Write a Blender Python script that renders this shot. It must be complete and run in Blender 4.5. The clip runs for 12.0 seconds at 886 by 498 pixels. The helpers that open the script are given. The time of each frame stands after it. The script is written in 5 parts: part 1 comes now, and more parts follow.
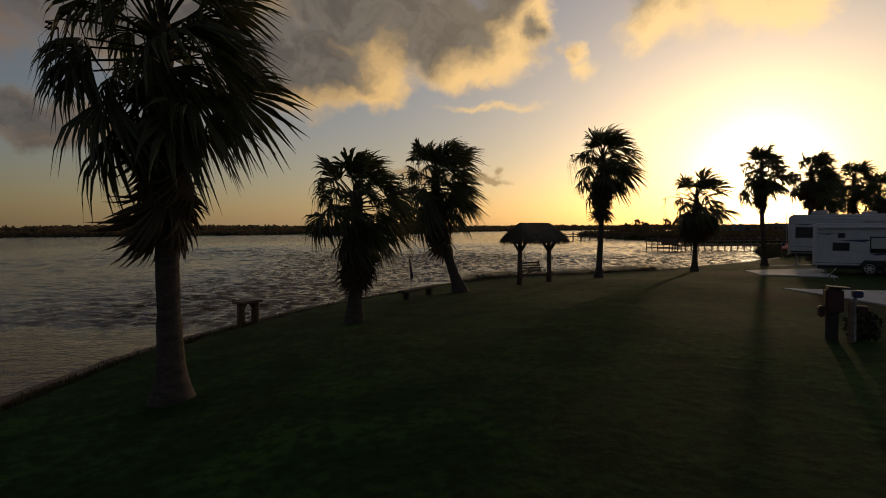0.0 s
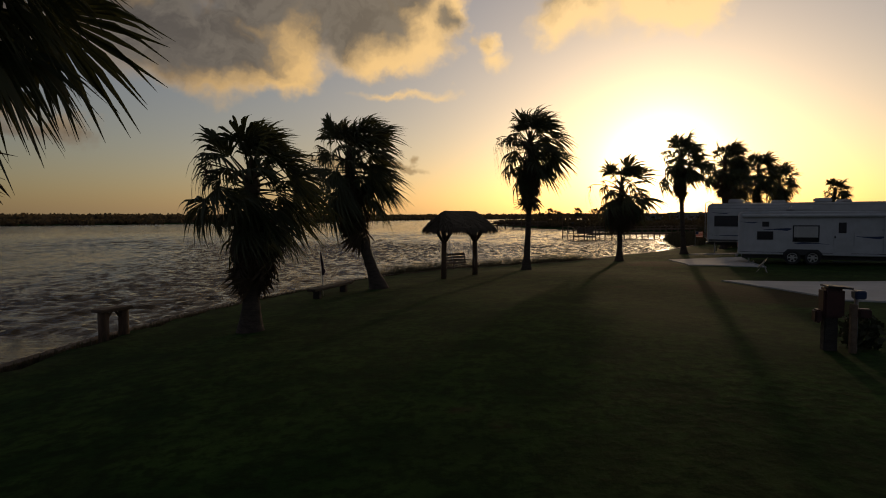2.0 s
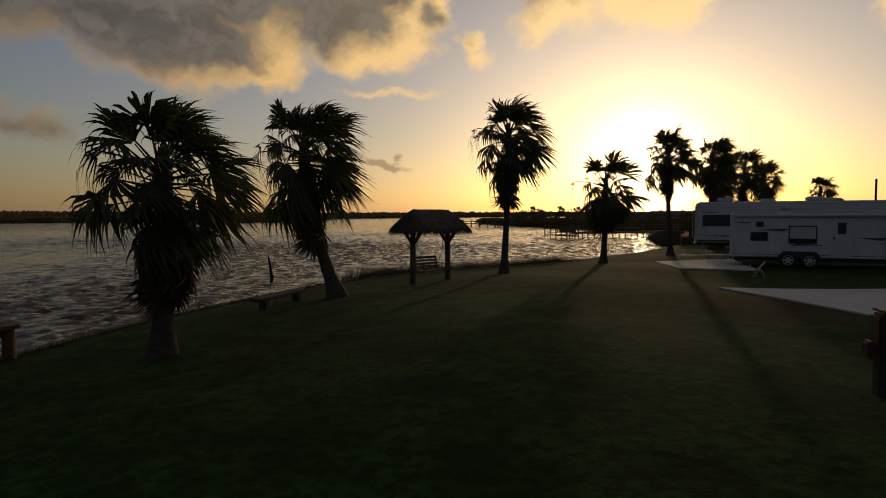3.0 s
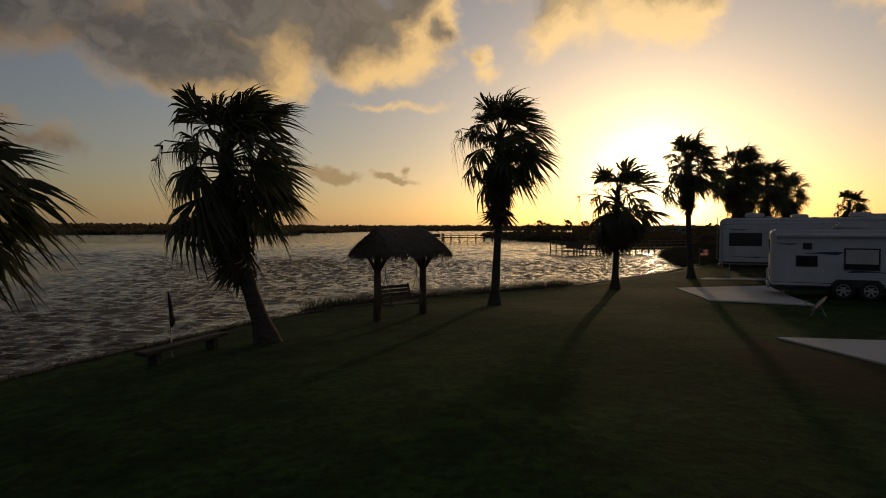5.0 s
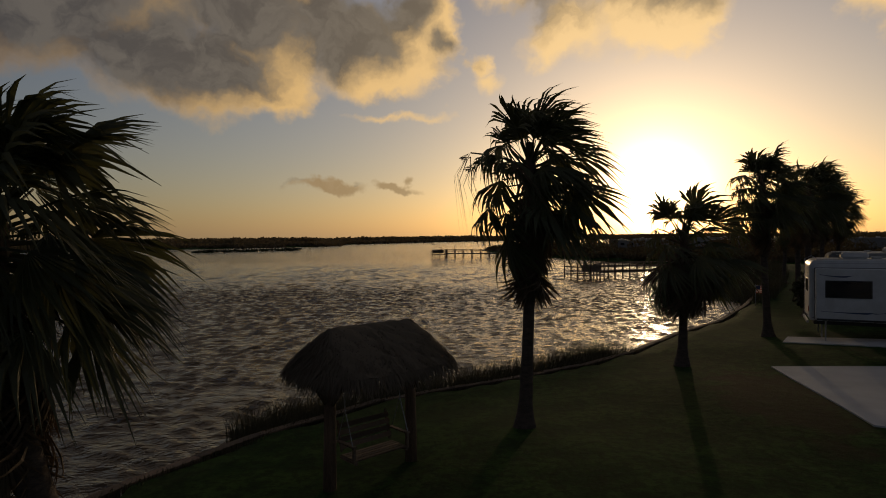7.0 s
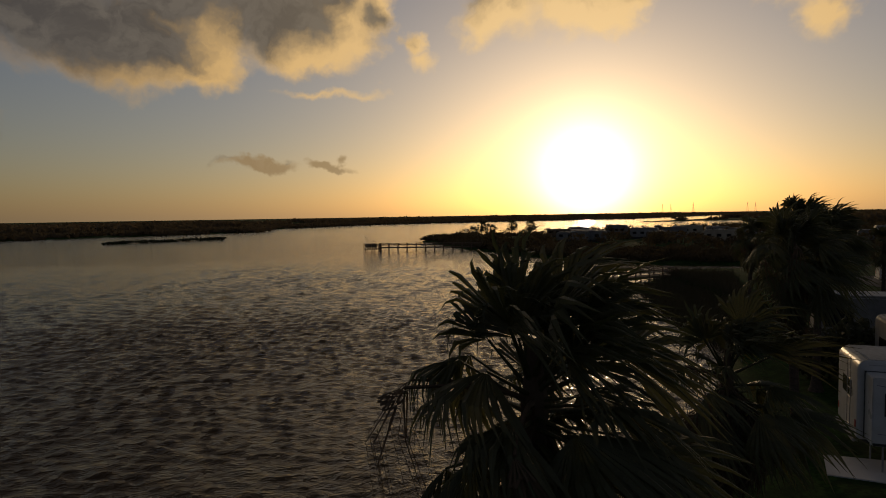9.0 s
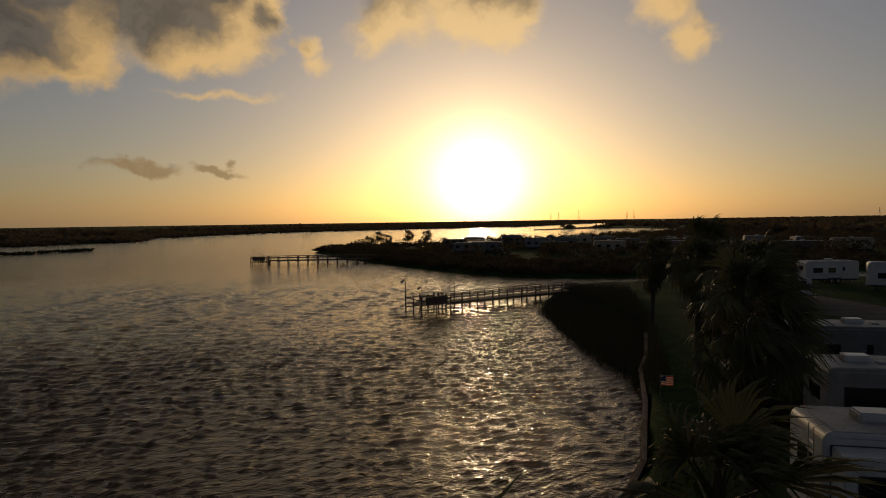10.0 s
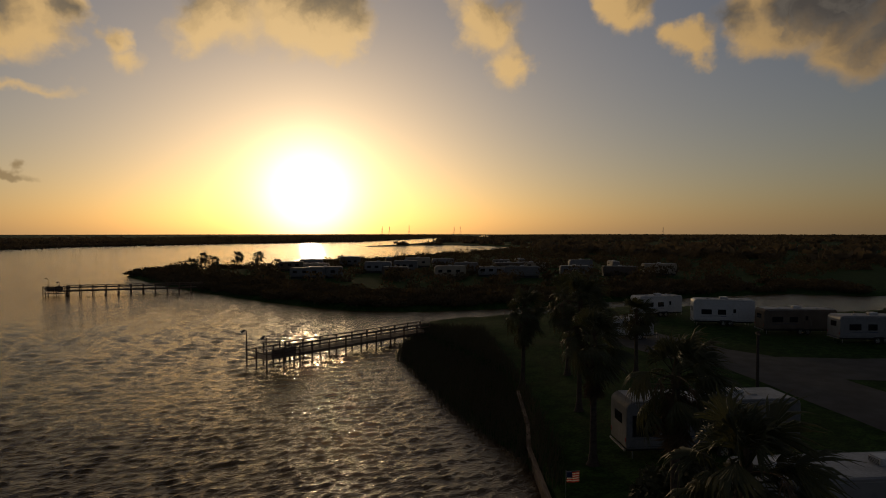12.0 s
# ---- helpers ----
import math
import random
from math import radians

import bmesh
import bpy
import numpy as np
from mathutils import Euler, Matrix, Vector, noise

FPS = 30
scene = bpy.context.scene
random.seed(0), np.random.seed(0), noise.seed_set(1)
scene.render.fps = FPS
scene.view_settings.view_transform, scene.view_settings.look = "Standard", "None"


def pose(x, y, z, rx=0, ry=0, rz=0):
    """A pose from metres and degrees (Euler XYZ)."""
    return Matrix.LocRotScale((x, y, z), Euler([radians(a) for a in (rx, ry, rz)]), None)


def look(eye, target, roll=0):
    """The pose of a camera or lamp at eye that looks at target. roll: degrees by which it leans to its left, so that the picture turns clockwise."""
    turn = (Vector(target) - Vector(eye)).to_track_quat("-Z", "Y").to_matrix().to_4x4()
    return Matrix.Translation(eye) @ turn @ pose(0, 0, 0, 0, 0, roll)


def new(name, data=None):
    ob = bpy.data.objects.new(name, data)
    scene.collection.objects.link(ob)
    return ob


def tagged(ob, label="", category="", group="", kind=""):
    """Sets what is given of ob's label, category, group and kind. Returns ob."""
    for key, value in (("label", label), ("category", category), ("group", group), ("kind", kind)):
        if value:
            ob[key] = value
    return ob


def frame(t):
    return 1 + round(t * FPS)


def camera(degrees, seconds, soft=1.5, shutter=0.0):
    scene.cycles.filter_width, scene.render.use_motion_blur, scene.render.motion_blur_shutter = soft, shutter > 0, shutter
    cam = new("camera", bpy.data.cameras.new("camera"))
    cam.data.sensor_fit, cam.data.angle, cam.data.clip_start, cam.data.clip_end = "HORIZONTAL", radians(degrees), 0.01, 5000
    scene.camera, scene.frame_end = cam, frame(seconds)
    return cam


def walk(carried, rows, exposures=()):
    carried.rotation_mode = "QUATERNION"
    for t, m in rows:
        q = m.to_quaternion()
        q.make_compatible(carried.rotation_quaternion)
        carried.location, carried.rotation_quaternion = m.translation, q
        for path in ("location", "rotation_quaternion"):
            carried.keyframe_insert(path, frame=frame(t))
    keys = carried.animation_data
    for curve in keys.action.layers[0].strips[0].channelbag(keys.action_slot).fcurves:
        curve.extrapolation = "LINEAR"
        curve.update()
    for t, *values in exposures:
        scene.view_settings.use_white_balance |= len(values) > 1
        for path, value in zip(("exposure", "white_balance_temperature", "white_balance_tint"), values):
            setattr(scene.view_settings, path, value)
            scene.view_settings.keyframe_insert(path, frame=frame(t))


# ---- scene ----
import functools

cam = camera(72.2, 12.0, soft=1.0)
PATH = [
    (0, (0.289, -0.175, 3.737), (0.184, 9.818, 3.392), -0.30),
    (0.5, (0.270, 0.409, 3.622), (0.420, 10.403, 3.297), -0.40),
    (1, (0.316, 1.074, 3.681), (0.861, 11.051, 3.271), -0.30),
    (1.5, (0.193, 1.778, 3.763), (1.143, 11.719, 3.248), -0.20),
    (2, (0.240, 2.634, 3.723), (1.510, 12.539, 3.188), -0.30),
    (2.5, (0.611, 3.756, 3.722), (2.061, 13.634, 3.162), -0.20),
    (3, (1.136, 4.989, 3.769), (2.676, 14.853, 3.199), -0.20),
    (3.5, (1.633, 6.132, 3.795), (3.206, 15.992, 3.246), -0.12),
    (4, (2.104, 7.207, 3.808), (3.656, 17.073, 3.308), 0.02),
    (4.5, (2.563, 8.353, 3.852), (4.058, 18.231, 3.420), 0.10),
    (5, (3.023, 9.706, 3.972), (4.443, 19.598, 3.617), -0.00),
    (5.5, (3.487, 11.290, 4.175), (4.817, 21.197, 3.905), -0.30),
    (6, (3.835, 13.275, 4.525), (5.100, 23.193, 4.360), -0.90),
    (6.5, (4.015, 15.677, 4.980), (5.345, 25.587, 4.840), -0.80),
    (7, (4.292, 17.872, 5.652), (5.655, 27.777, 5.454), -0.64),
    (7.5, (4.659, 19.882, 6.524), (6.040, 29.780, 6.196), -0.45),
    (8, (5.069, 21.840, 7.489), (6.570, 31.716, 7.024), -0.36),
    (8.5, (5.475, 23.882, 8.440), (7.310, 33.697, 7.895), -0.50),
    (9, (5.869, 26.029, 9.359), (8.269, 35.721, 8.804), -0.90),
    (9.5, (6.139, 28.557, 9.979), (9.374, 38.003, 9.419), -1.10),
    (10, (7.526, 30.848, 10.376), (11.542, 39.994, 9.911), -0.80),
    (10.5, (6.955, 32.214, 11.305), (11.870, 40.914, 10.910), -0.20),
    (11, (6.704, 33.548, 12.093), (12.407, 41.756, 11.773), 0.00),
    (11.5, (7.078, 35.116, 12.774), (13.245, 42.983, 12.484), 0.10),
    (12, (7.942, 36.863, 13.340), (14.312, 44.567, 13.075), 0.00),
]
walk(cam, [(t, look(eye, target, roll)) for t, eye, target, roll in PATH], [(0, 0.3), (3, 0.25), (6, 0.15), (9.5, -0.13), (12, -0.28)])

# ---- sun and sky ----
SUN_AZ, SUN_EL = radians(27.2), radians(3.6)
SUN_DIR = Vector((math.sin(SUN_AZ) * math.cos(SUN_EL), math.cos(SUN_AZ) * math.cos(SUN_EL), math.sin(SUN_EL)))
sun_data = bpy.data.lights.new("sun", "SUN")
sun_data.energy, sun_data.angle, sun_data.color = 0.3, radians(0.53), (1.0, 0.70, 0.40)
sun = new("sun", sun_data)
sun.matrix_world = look(SUN_DIR * 200, (0, 0, 0))


class Tree:
    """Short hand for node trees."""

    def __init__(self, tree):
        self.t = tree
        tree.nodes.clear()

    def n(self, kind, operation="", clamp=False, curve="", data="", blend="", mapping="", **sockets):
        node = self.t.nodes.new(kind)
        if operation:
            node.operation = operation
        if clamp:
            node.use_clamp = True
        if curve:
            node.interpolation_type = curve
        if data:
            node.data_type, node.blend_type = data, blend
        if mapping:
            node.vector_type = mapping
        for key, value in sockets.items():
            key = key[1:]
            self.put(node.inputs[int(key) if key.isdigit() else key.replace("_", " ")], value)
        return node

    def put(self, socket, value):
        if isinstance(value, bpy.types.NodeSocket):
            self.t.links.new(value, socket)
        else:
            socket.default_value = value

    def math(self, op, a, b=0.0, c=0.0, clamp=False):
        return self.n("ShaderNodeMath", operation=op, clamp=clamp, _0=a, _1=b, _2=c).outputs[0]

    def noise(self, vector, scale, detail=4.0, rough=0.55, dist=0.0):
        return self.n("ShaderNodeTexNoise", _Vector=vector, _Scale=scale, _Detail=detail, _Roughness=rough, _Distortion=dist)

    def ramp(self, value, lo, hi, a=0.0, b=1.0, smooth=True):
        kind = "SMOOTHSTEP" if smooth else "LINEAR"
        return self.n("ShaderNodeMapRange", curve=kind, _Value=value, _1=lo, _2=hi, _3=a, _4=b).outputs[0]

    def mix(self, fac, a, b, blend="MIX"):
        node = self.n("ShaderNodeMix", data="RGBA", blend=blend)
        self.put(node.inputs[0], fac)
        self.put(node.inputs[6], a)
        self.put(node.inputs[7], b)
        return node.outputs[2]


def build_world():
    world = bpy.data.worlds.new("sky")
    scene.world = world
    world.use_nodes = True
    w = Tree(world.node_tree)
    sky = w.n("ShaderNodeTexSky")
    sky.sky_type, sky.sun_disc, sky.sun_elevation, sky.sun_rotation = "NISHITA", False, SUN_EL, SUN_AZ
    sky.altitude, sky.air_density, sky.dust_density, sky.ozone_density = 10.0, 1.0, 1.6, 1.5
    way = w.n("ShaderNodeTexCoord").outputs["Generated"]
    xyz = w.n("ShaderNodeSeparateXYZ", _0=way).outputs
    azimuth = w.math("MULTIPLY", w.math("ARCTAN2", xyz[0], xyz[1]), 57.2958)
    elevation = w.math("MULTIPLY", w.math("ARCSINE", xyz[2]), 57.2958)
    flat = w.n("ShaderNodeCombineXYZ", _0=azimuth, _1=elevation, _2=0.0).outputs[0]
    # angle from the sun, in degrees
    dot = w.n("ShaderNodeVectorMath", operation="DOT_PRODUCT", _0=way, _1=tuple(SUN_DIR)).outputs["Value"]
    apart = w.math("MULTIPLY", w.math("ARCCOSINE", w.math("MINIMUM", dot, 1.0)), 57.2958)
    add = lambda a, b: w.n("ShaderNodeVectorMath", operation="ADD", _0=a, _1=b).outputs[0]
    times = lambda a, b: w.n("ShaderNodeVectorMath", operation="MULTIPLY", _0=a, _1=b).outputs[0]
    scaled = lambda a, k: w.n("ShaderNodeVectorMath", operation="SCALE", _0=a, _Scale=k).outputs[0]
    # hazy aureole round the sun
    core = w.math("EXPONENT", w.math("MULTIPLY", w.math("POWER", w.math("DIVIDE", apart, 3.9), 2.0), -1.0))
    halo = w.math("EXPONENT", w.math("DIVIDE", apart, -6.0))
    wide = w.math("EXPONENT", w.math("DIVIDE", apart, -35.0))
    haze = w.math("MULTIPLY", w.math("EXPONENT", w.math("DIVIDE", w.math("ABSOLUTE", elevation), -6.0)), w.ramp(apart, 100.0, 30.0))
    clear = times(sky.outputs[0], SKY)
    for share, colour, power in ((core, (1.0, 0.88, 0.60), GLOW[0]), (halo, (1.0, 0.84, 0.56), GLOW[1]), (wide, (1.0, 0.83, 0.64), GLOW[2]), (haze, (1.0, 0.70, 0.36), GLOW[3])):
        clear = add(clear, scaled(colour, w.math("MULTIPLY", share, power)))
    # clouds: soft billows whose outlines are broken up by noise
    warp = w.noise(flat, 0.12, 5.0, 0.6)
    shift = w.n("ShaderNodeVectorMath", operation="SUBTRACT", _0=warp.outputs["Color"], _1=(0.5, 0.5, 0.5)).outputs[0]
    flat_warped = add(flat, times(shift, (10.0, 7.0, 0.0)))
    over = w.ramp(elevation, 18.0, 32.0)  # unseen broken cloud added overhead to dim the sky's light
    # the same unseen cloud is added behind, away from the sun
    turned = w.math("ABSOLUTE", w.math("SUBTRACT", azimuth, 27.0))
    over = w.math("MAXIMUM", over, w.ramp(turned, 70.0, 110.0))

    def thickness(place):
        total = None
        for az, el, ra, re, thick in CLOUDS:
            local = w.n("ShaderNodeMapping", mapping="TEXTURE", _Vector=place, _Location=(az, el, 0), _Scale=(ra, re, 1.0)).outputs[0]
            far = w.n("ShaderNodeVectorMath", operation="LENGTH", _0=local).outputs["Value"]
            one = w.math("MULTIPLY", w.math("SUBTRACT", 1.0, far), thick)
            total = one if total is None else w.math("SMOOTH_MAX", total, one, 0.3)
        broken = w.noise(times(place, (0.05, 0.08, 0.0)), 1.0, 5.0, 0.6).outputs[0]
        spread = w.math("MULTIPLY", w.math("SUBTRACT", broken, 0.40), 4.0)
        total = w.math("MAXIMUM", total, w.math("SUBTRACT", spread, w.math("MULTIPLY", w.math("SUBTRACT", 1.0, over), 4.0)))
        billow = w.noise(place, 0.20, 5.0, 0.45, 0.2).outputs[0]
        return w.math("ADD", total, w.math("MULTIPLY", w.math("SUBTRACT", billow, 0.5), 1.0))

    to_sun = w.n("ShaderNodeVectorMath", operation="SUBTRACT", _0=(math.degrees(SUN_AZ), math.degrees(SUN_EL), 0.0), _1=flat).outputs[0]
    to_sun = scaled(w.n("ShaderNodeVectorMath", operation="NORMALIZE", _0=to_sun).outputs[0], 3.4)
    body, beyond = thickness(flat_warped), thickness(add(flat_warped, to_sun))
    cover = w.ramp(body, -0.10, 0.50)
    folds = w.noise(flat_warped, 0.34, 4.0, 0.6, 0.4).outputs[0]
    veiled = w.math("ADD", w.math("ADD", w.math("MULTIPLY", beyond, 0.80), w.math("MULTIPLY", body, 0.20)), w.math("MULTIPLY", w.math("SUBTRACT", folds, 0.5), 0.8))
    shade = w.ramp(veiled, -0.12, 0.78)
    shade = w.math("MAXIMUM", shade, w.ramp(elevation, 9.0, 6.5, 0.0, 0.7))  # low far clouds show their shaded side
    near_sun = w.math("EXPONENT", w.math("DIVIDE", apart, -20.0))
    lit = w.mix(w.ramp(apart, 62.0, 26.0), (0.12, 0.080, 0.056, 1), (0.62, 0.36, 0.105, 1))
    lit = w.mix(near_sun, lit, (1.25, 0.90, 0.48, 1))
    grey = w.mix(w.ramp(folds, 0.36, 0.64), (0.036, 0.037, 0.043, 1), (0.092, 0.084, 0.078, 1))
    dark = w.mix(near_sun, grey, (0.46, 0.33, 0.17, 1))
    cloud = w.mix(shade, lit, dark)
    # added cloud held dark overhead; its grey behind sets the fill light
    cloud = w.mix(w.math("MULTIPLY", w.ramp(elevation, 24.0, 40.0), 0.75), cloud, (0.028, 0.025, 0.024, 1))
    cloud = w.mix(w.math("MULTIPLY", w.ramp(turned, 60.0, 100.0), 0.75), cloud, (0.064, 0.070, 0.092, 1))
    seen = w.mix(w.math("MULTIPLY", cover, 0.94), clear, cloud)
    w.n("ShaderNodeOutputWorld", _Surface=w.n("ShaderNodeBackground", _Color=seen, _Strength=1.0).outputs[0])


SKY, GLOW = (0.054, 0.058, 0.074), (2.0, 0.32, 0.230, 0.11)
CLOUDS = [(-25, 18.5, 13, 5.5, 1.7), (-13, 14.5, 10, 4.6, 1.6), (-7, 18.5, 8, 4.5, 1.4), (-18, 22, 16, 5, 1.6), (-9, 12.4, 5, 2.4, 1.0),
          (1.5, 16.8, 6.5, 4.4, 1.6), (6, 19.2, 5, 3.4, 1.4), (11.2, 16.0, 1.9, 1.4, 0.9), (12, 14.4, 2, 1.6, 0.5),
          (19.5, 18.2, 5, 3.0, 0.8), (27.5, 18.3, 6, 4.0, 1.4), (44, 19.5, 3.5, 2.6, 0.9), (46.5, 15.5, 2.2, 2.8, 0.8),
          (57, 20, 3.5, 2.4, 1.0)]
CLOUDS += [(61.5, 16.2, 2.6, 1.6, 0.8), (69, 18, 6, 4.2, 1.5), (77, 15.5, 7, 3.6, 1.4), (-33, 8.8, 7, 2.4, 1.0),
           (-26, 7.4, 4, 0.9, 0.5), (-2.6, 4.9, 3.2, 0.7, 1.0), (3.4, 5.1, 2.2, 0.5, 0.9), (-42, 16, 9, 5, 1.4), (22, 23, 12, 3, 1.0), (3, 11.2, 5, 0.5, 0.35)]
build_world()

# ---- materials ----
def material(name, colour, other=None, rough=0.8, metal=0.0, grain=20.0, patch=1.5, bump=0.3, spec=0.5, stretch=(1, 1, 1), varied=0.0):
    """A surface with fine grain and larger patches between two colours, and fine relief."""
    m = bpy.data.materials.new(name)
    m.use_nodes = True
    w = Tree(m.node_tree)
    where = w.n("ShaderNodeTexCoord").outputs["Object"]
    where = w.n("ShaderNodeVectorMath", operation="MULTIPLY", _0=where, _1=stretch).outputs[0]
    small, large = w.noise(where, grain, 4.0).outputs[0], w.noise(where, patch, 3.0).outputs[0]
    both = w.math("ADD", w.math("MULTIPLY", small, 0.5), w.math("MULTIPLY", large, 0.5))
    if varied:
        chance = w.n("ShaderNodeObjectInfo").outputs["Random"]
        both = w.math("ADD", both, w.math("MULTIPLY", w.math("SUBTRACT", chance, 0.5), varied))
    other = other or tuple(c * 0.6 for c in colour)
    mixed = w.mix(w.ramp(both, 0.36, 0.64), (*colour, 1), (*other, 1))
    shape = w.n("ShaderNodeBump", _Strength=bump, _Distance=0.02, _Height=small).outputs[0]
    body = w.n("ShaderNodeBsdfPrincipled", _Base_Color=mixed, _Metallic=metal, _Normal=shape)
    w.put(body.inputs["Roughness"], w.ramp(large, 0.3, 0.7, max(0.03, rough - 0.08), min(1.0, rough + 0.08)))
    w.put(body.inputs["Specular IOR Level"], spec)
    w.n("ShaderNodeOutputMaterial", _Surface=body.outputs[0])
    return m


def leaf_material(name, colour, other, through_light, rough=0.45):
    m = bpy.data.materials.new(name)
    m.use_nodes = True
    w = Tree(m.node_tree)
    chance = w.n("ShaderNodeObjectInfo").outputs["Random"]
    island = w.n("ShaderNodeNewGeometry").outputs["Random Per Island"]
    where = w.n("ShaderNodeTexCoord").outputs["Object"]
    patch = w.noise(where, 9.0, 3.0).outputs[0]
    fac = w.math("ADD", w.math("MULTIPLY", chance, 0.45), w.math("ADD", w.math("MULTIPLY", island, 0.25), w.math("MULTIPLY", patch, 0.3)))
    mixed = w.mix(fac, (*colour, 1), (*other, 1))
    shape = w.n("ShaderNodeBump", _Strength=0.2, _Distance=0.01, _Height=w.noise(where, 60.0, 2.0).outputs[0]).outputs[0]
    body = w.n("ShaderNodeBsdfPrincipled", _Base_Color=mixed, _Roughness=rough, _Normal=shape).outputs[0]
    soft = w.n("ShaderNodeBsdfTranslucent", _Color=mixed).outputs[0]
    out = w.n("ShaderNodeMixShader", _0=through_light, _1=body, _2=soft).outputs[0]
    w.n("ShaderNodeOutputMaterial", _Surface=out)
    return m


def grass_ground():
    m = bpy.data.materials.new("lawn_and_soil")
    m.use_nodes = True
    w = Tree(m.node_tree)
    where = w.n("ShaderNodeTexCoord").outputs["Object"]
    small, mid, large = (w.noise(where, s, d, r).outputs[0] for s, d, r in ((5.0, 5.0, 0.7), (0.9, 4.0, 0.6), (0.16, 3.0, 0.5)))
    green = w.mix(w.ramp(mid, 0.35, 0.65), (0.013, 0.040, 0.008, 1), (0.036, 0.080, 0.016, 1))
    green = w.mix(w.math("MULTIPLY", w.ramp(large, 0.5, 0.68), 0.6), green, (0.028, 0.046, 0.012, 1))
    green = w.mix(w.math("MULTIPLY", w.ramp(small, 0.42, 0.60), 0.7), green, (0.008, 0.018, 0.004, 1))
    # worn soil showing through in spots
    soil = w.ramp(w.math("ADD", w.math("MULTIPLY", mid, 0.6), w.math("MULTIPLY", large, 0.4)), 0.62, 0.72)
    # bare reddish soil along the edges of the two pads
    for x, y, turn, rx, ry in ((15.6, 33.0, -20.0, 1.8, 5.0), (11.4, 19.0, -3.0, 1.8, 4.5)):
        local = w.n("ShaderNodeMapping", mapping="TEXTURE", _Vector=where, _Location=(x, y, 0), _Rotation=(0, 0, radians(turn)), _Scale=(rx, ry, 40.0)).outputs[0]
        away = w.n("ShaderNodeVectorMath", operation="LENGTH", _0=local).outputs["Value"]
        worn = w.ramp(w.math("ADD", away, w.math("MULTIPLY", w.math("SUBTRACT", mid, 0.5), 1.2)), 1.05, 0.55)
        soil = w.math("MAXIMUM", soil, worn)
    mixed = w.mix(w.math("MULTIPLY", soil, 0.6), green, (0.062, 0.036, 0.022, 1))
    height = w.math("ADD", w.math("MULTIPLY", small, 0.06), w.math("MULTIPLY", mid, 0.14))
    shape = w.n("ShaderNodeBump", _Strength=0.5, _Distance=0.35, _Height=height).outputs[0]
    body = w.n("ShaderNodeBsdfPrincipled", _Base_Color=mixed, _Roughness=0.95, _Normal=shape)
    w.put(body.inputs["Specular IOR Level"], 0.055)
    w.n("ShaderNodeOutputMaterial", _Surface=body.outputs[0])
    return m


def water_material():
    m = bpy.data.materials.new("lake_water")
    m.use_nodes = True
    w = Tree(m.node_tree)
    where = w.n("ShaderNodeTexCoord").outputs["Object"]
    turned = w.n("ShaderNodeMapping", _Vector=where, _Rotation=(0, 0, radians(-22)), _Scale=(0.7, 1.0, 1.0)).outputs[0]
    chop = w.noise(turned, 4.2, 3.0, 0.6, 0.3).outputs[0]
    ripple = w.noise(turned, 9.0, 2.0, 0.5).outputs[0]
    swell = w.noise(turned, 1.5, 3.0, 0.6, 0.3).outputs[0]
    height = w.math("ADD", w.math("MULTIPLY", swell, 0.11), w.math("ADD", w.math("MULTIPLY", chop, 0.08), w.math("MULTIPLY", ripple, 0.030)))
    shape = w.n("ShaderNodeBump", _Strength=1.0, _Distance=1.0, _Height=height).outputs[0]
    silt = w.mix(w.ramp(w.noise(where, 0.05, 3.0).outputs[0], 0.35, 0.65), (0.046, 0.024, 0.006, 1), (0.058, 0.031, 0.009, 1))
    body = w.n("ShaderNodeBsdfPrincipled", _Base_Color=silt, _Roughness=0.09, _IOR=1.33, _Normal=shape)
    w.n("ShaderNodeOutputMaterial", _Surface=body.outputs[0])
    return m


GRASS, WATER = grass_ground(), water_material()
LEAF = leaf_material("palm_leaf", (0.055, 0.070, 0.024), (0.105, 0.098, 0.042), 0.42, 0.5)
DRY_LEAF = leaf_material("dry_palm_leaf", (0.13, 0.085, 0.045), (0.075, 0.05, 0.03), 0.20, 0.8)
REED = leaf_material("reed_blade", (0.045, 0.048, 0.018), (0.085, 0.068, 0.032), 0.12, 0.85)
# tan marsh brush, lightened in colour to stand in for distance haze
HAZED_BRUSH = leaf_material("haze_paled_dry_brush", (0.10, 0.075, 0.042), (0.16, 0.12, 0.07), 0.5, 0.9)
MARSH_SCRUB = leaf_material("brown_marsh_scrub", (0.075, 0.055, 0.024), (0.12, 0.085, 0.040), 0.40, 0.85)
SCRUB = leaf_material("scrub_leaf", (0.035, 0.045, 0.015), (0.07, 0.065, 0.03), 0.15, 0.7)
BARK = material("palm_bark", (0.10, 0.072, 0.052), (0.05, 0.036, 0.026), 0.95, grain=18, patch=4, bump=0.9, stretch=(1, 1, 3))
LOG = material("weathered_log", (0.20, 0.12, 0.07), (0.09, 0.055, 0.035), 0.85, grain=30, patch=3, bump=0.6, stretch=(4, 4, 0.5))
OLD_WOOD = material("dark_weathered_wood", (0.062, 0.050, 0.040), (0.034, 0.028, 0.023), 0.9, grain=24, patch=3, bump=0.5, stretch=(1, 4, 4))
PLANK = material("weathered_plank", (0.22, 0.15, 0.10), (0.11, 0.075, 0.05), 0.85, grain=24, patch=2, bump=0.5, stretch=(1, 5, 5), varied=0.3)
THATCH = leaf_material("dry_thatch", (0.17, 0.13, 0.085), (0.085, 0.065, 0.045), 0.1, 0.9)
CONCRETE = material("pale_concrete", (0.56, 0.56, 0.55), (0.47, 0.47, 0.46), 0.85, grain=40, patch=0.9, bump=0.15)
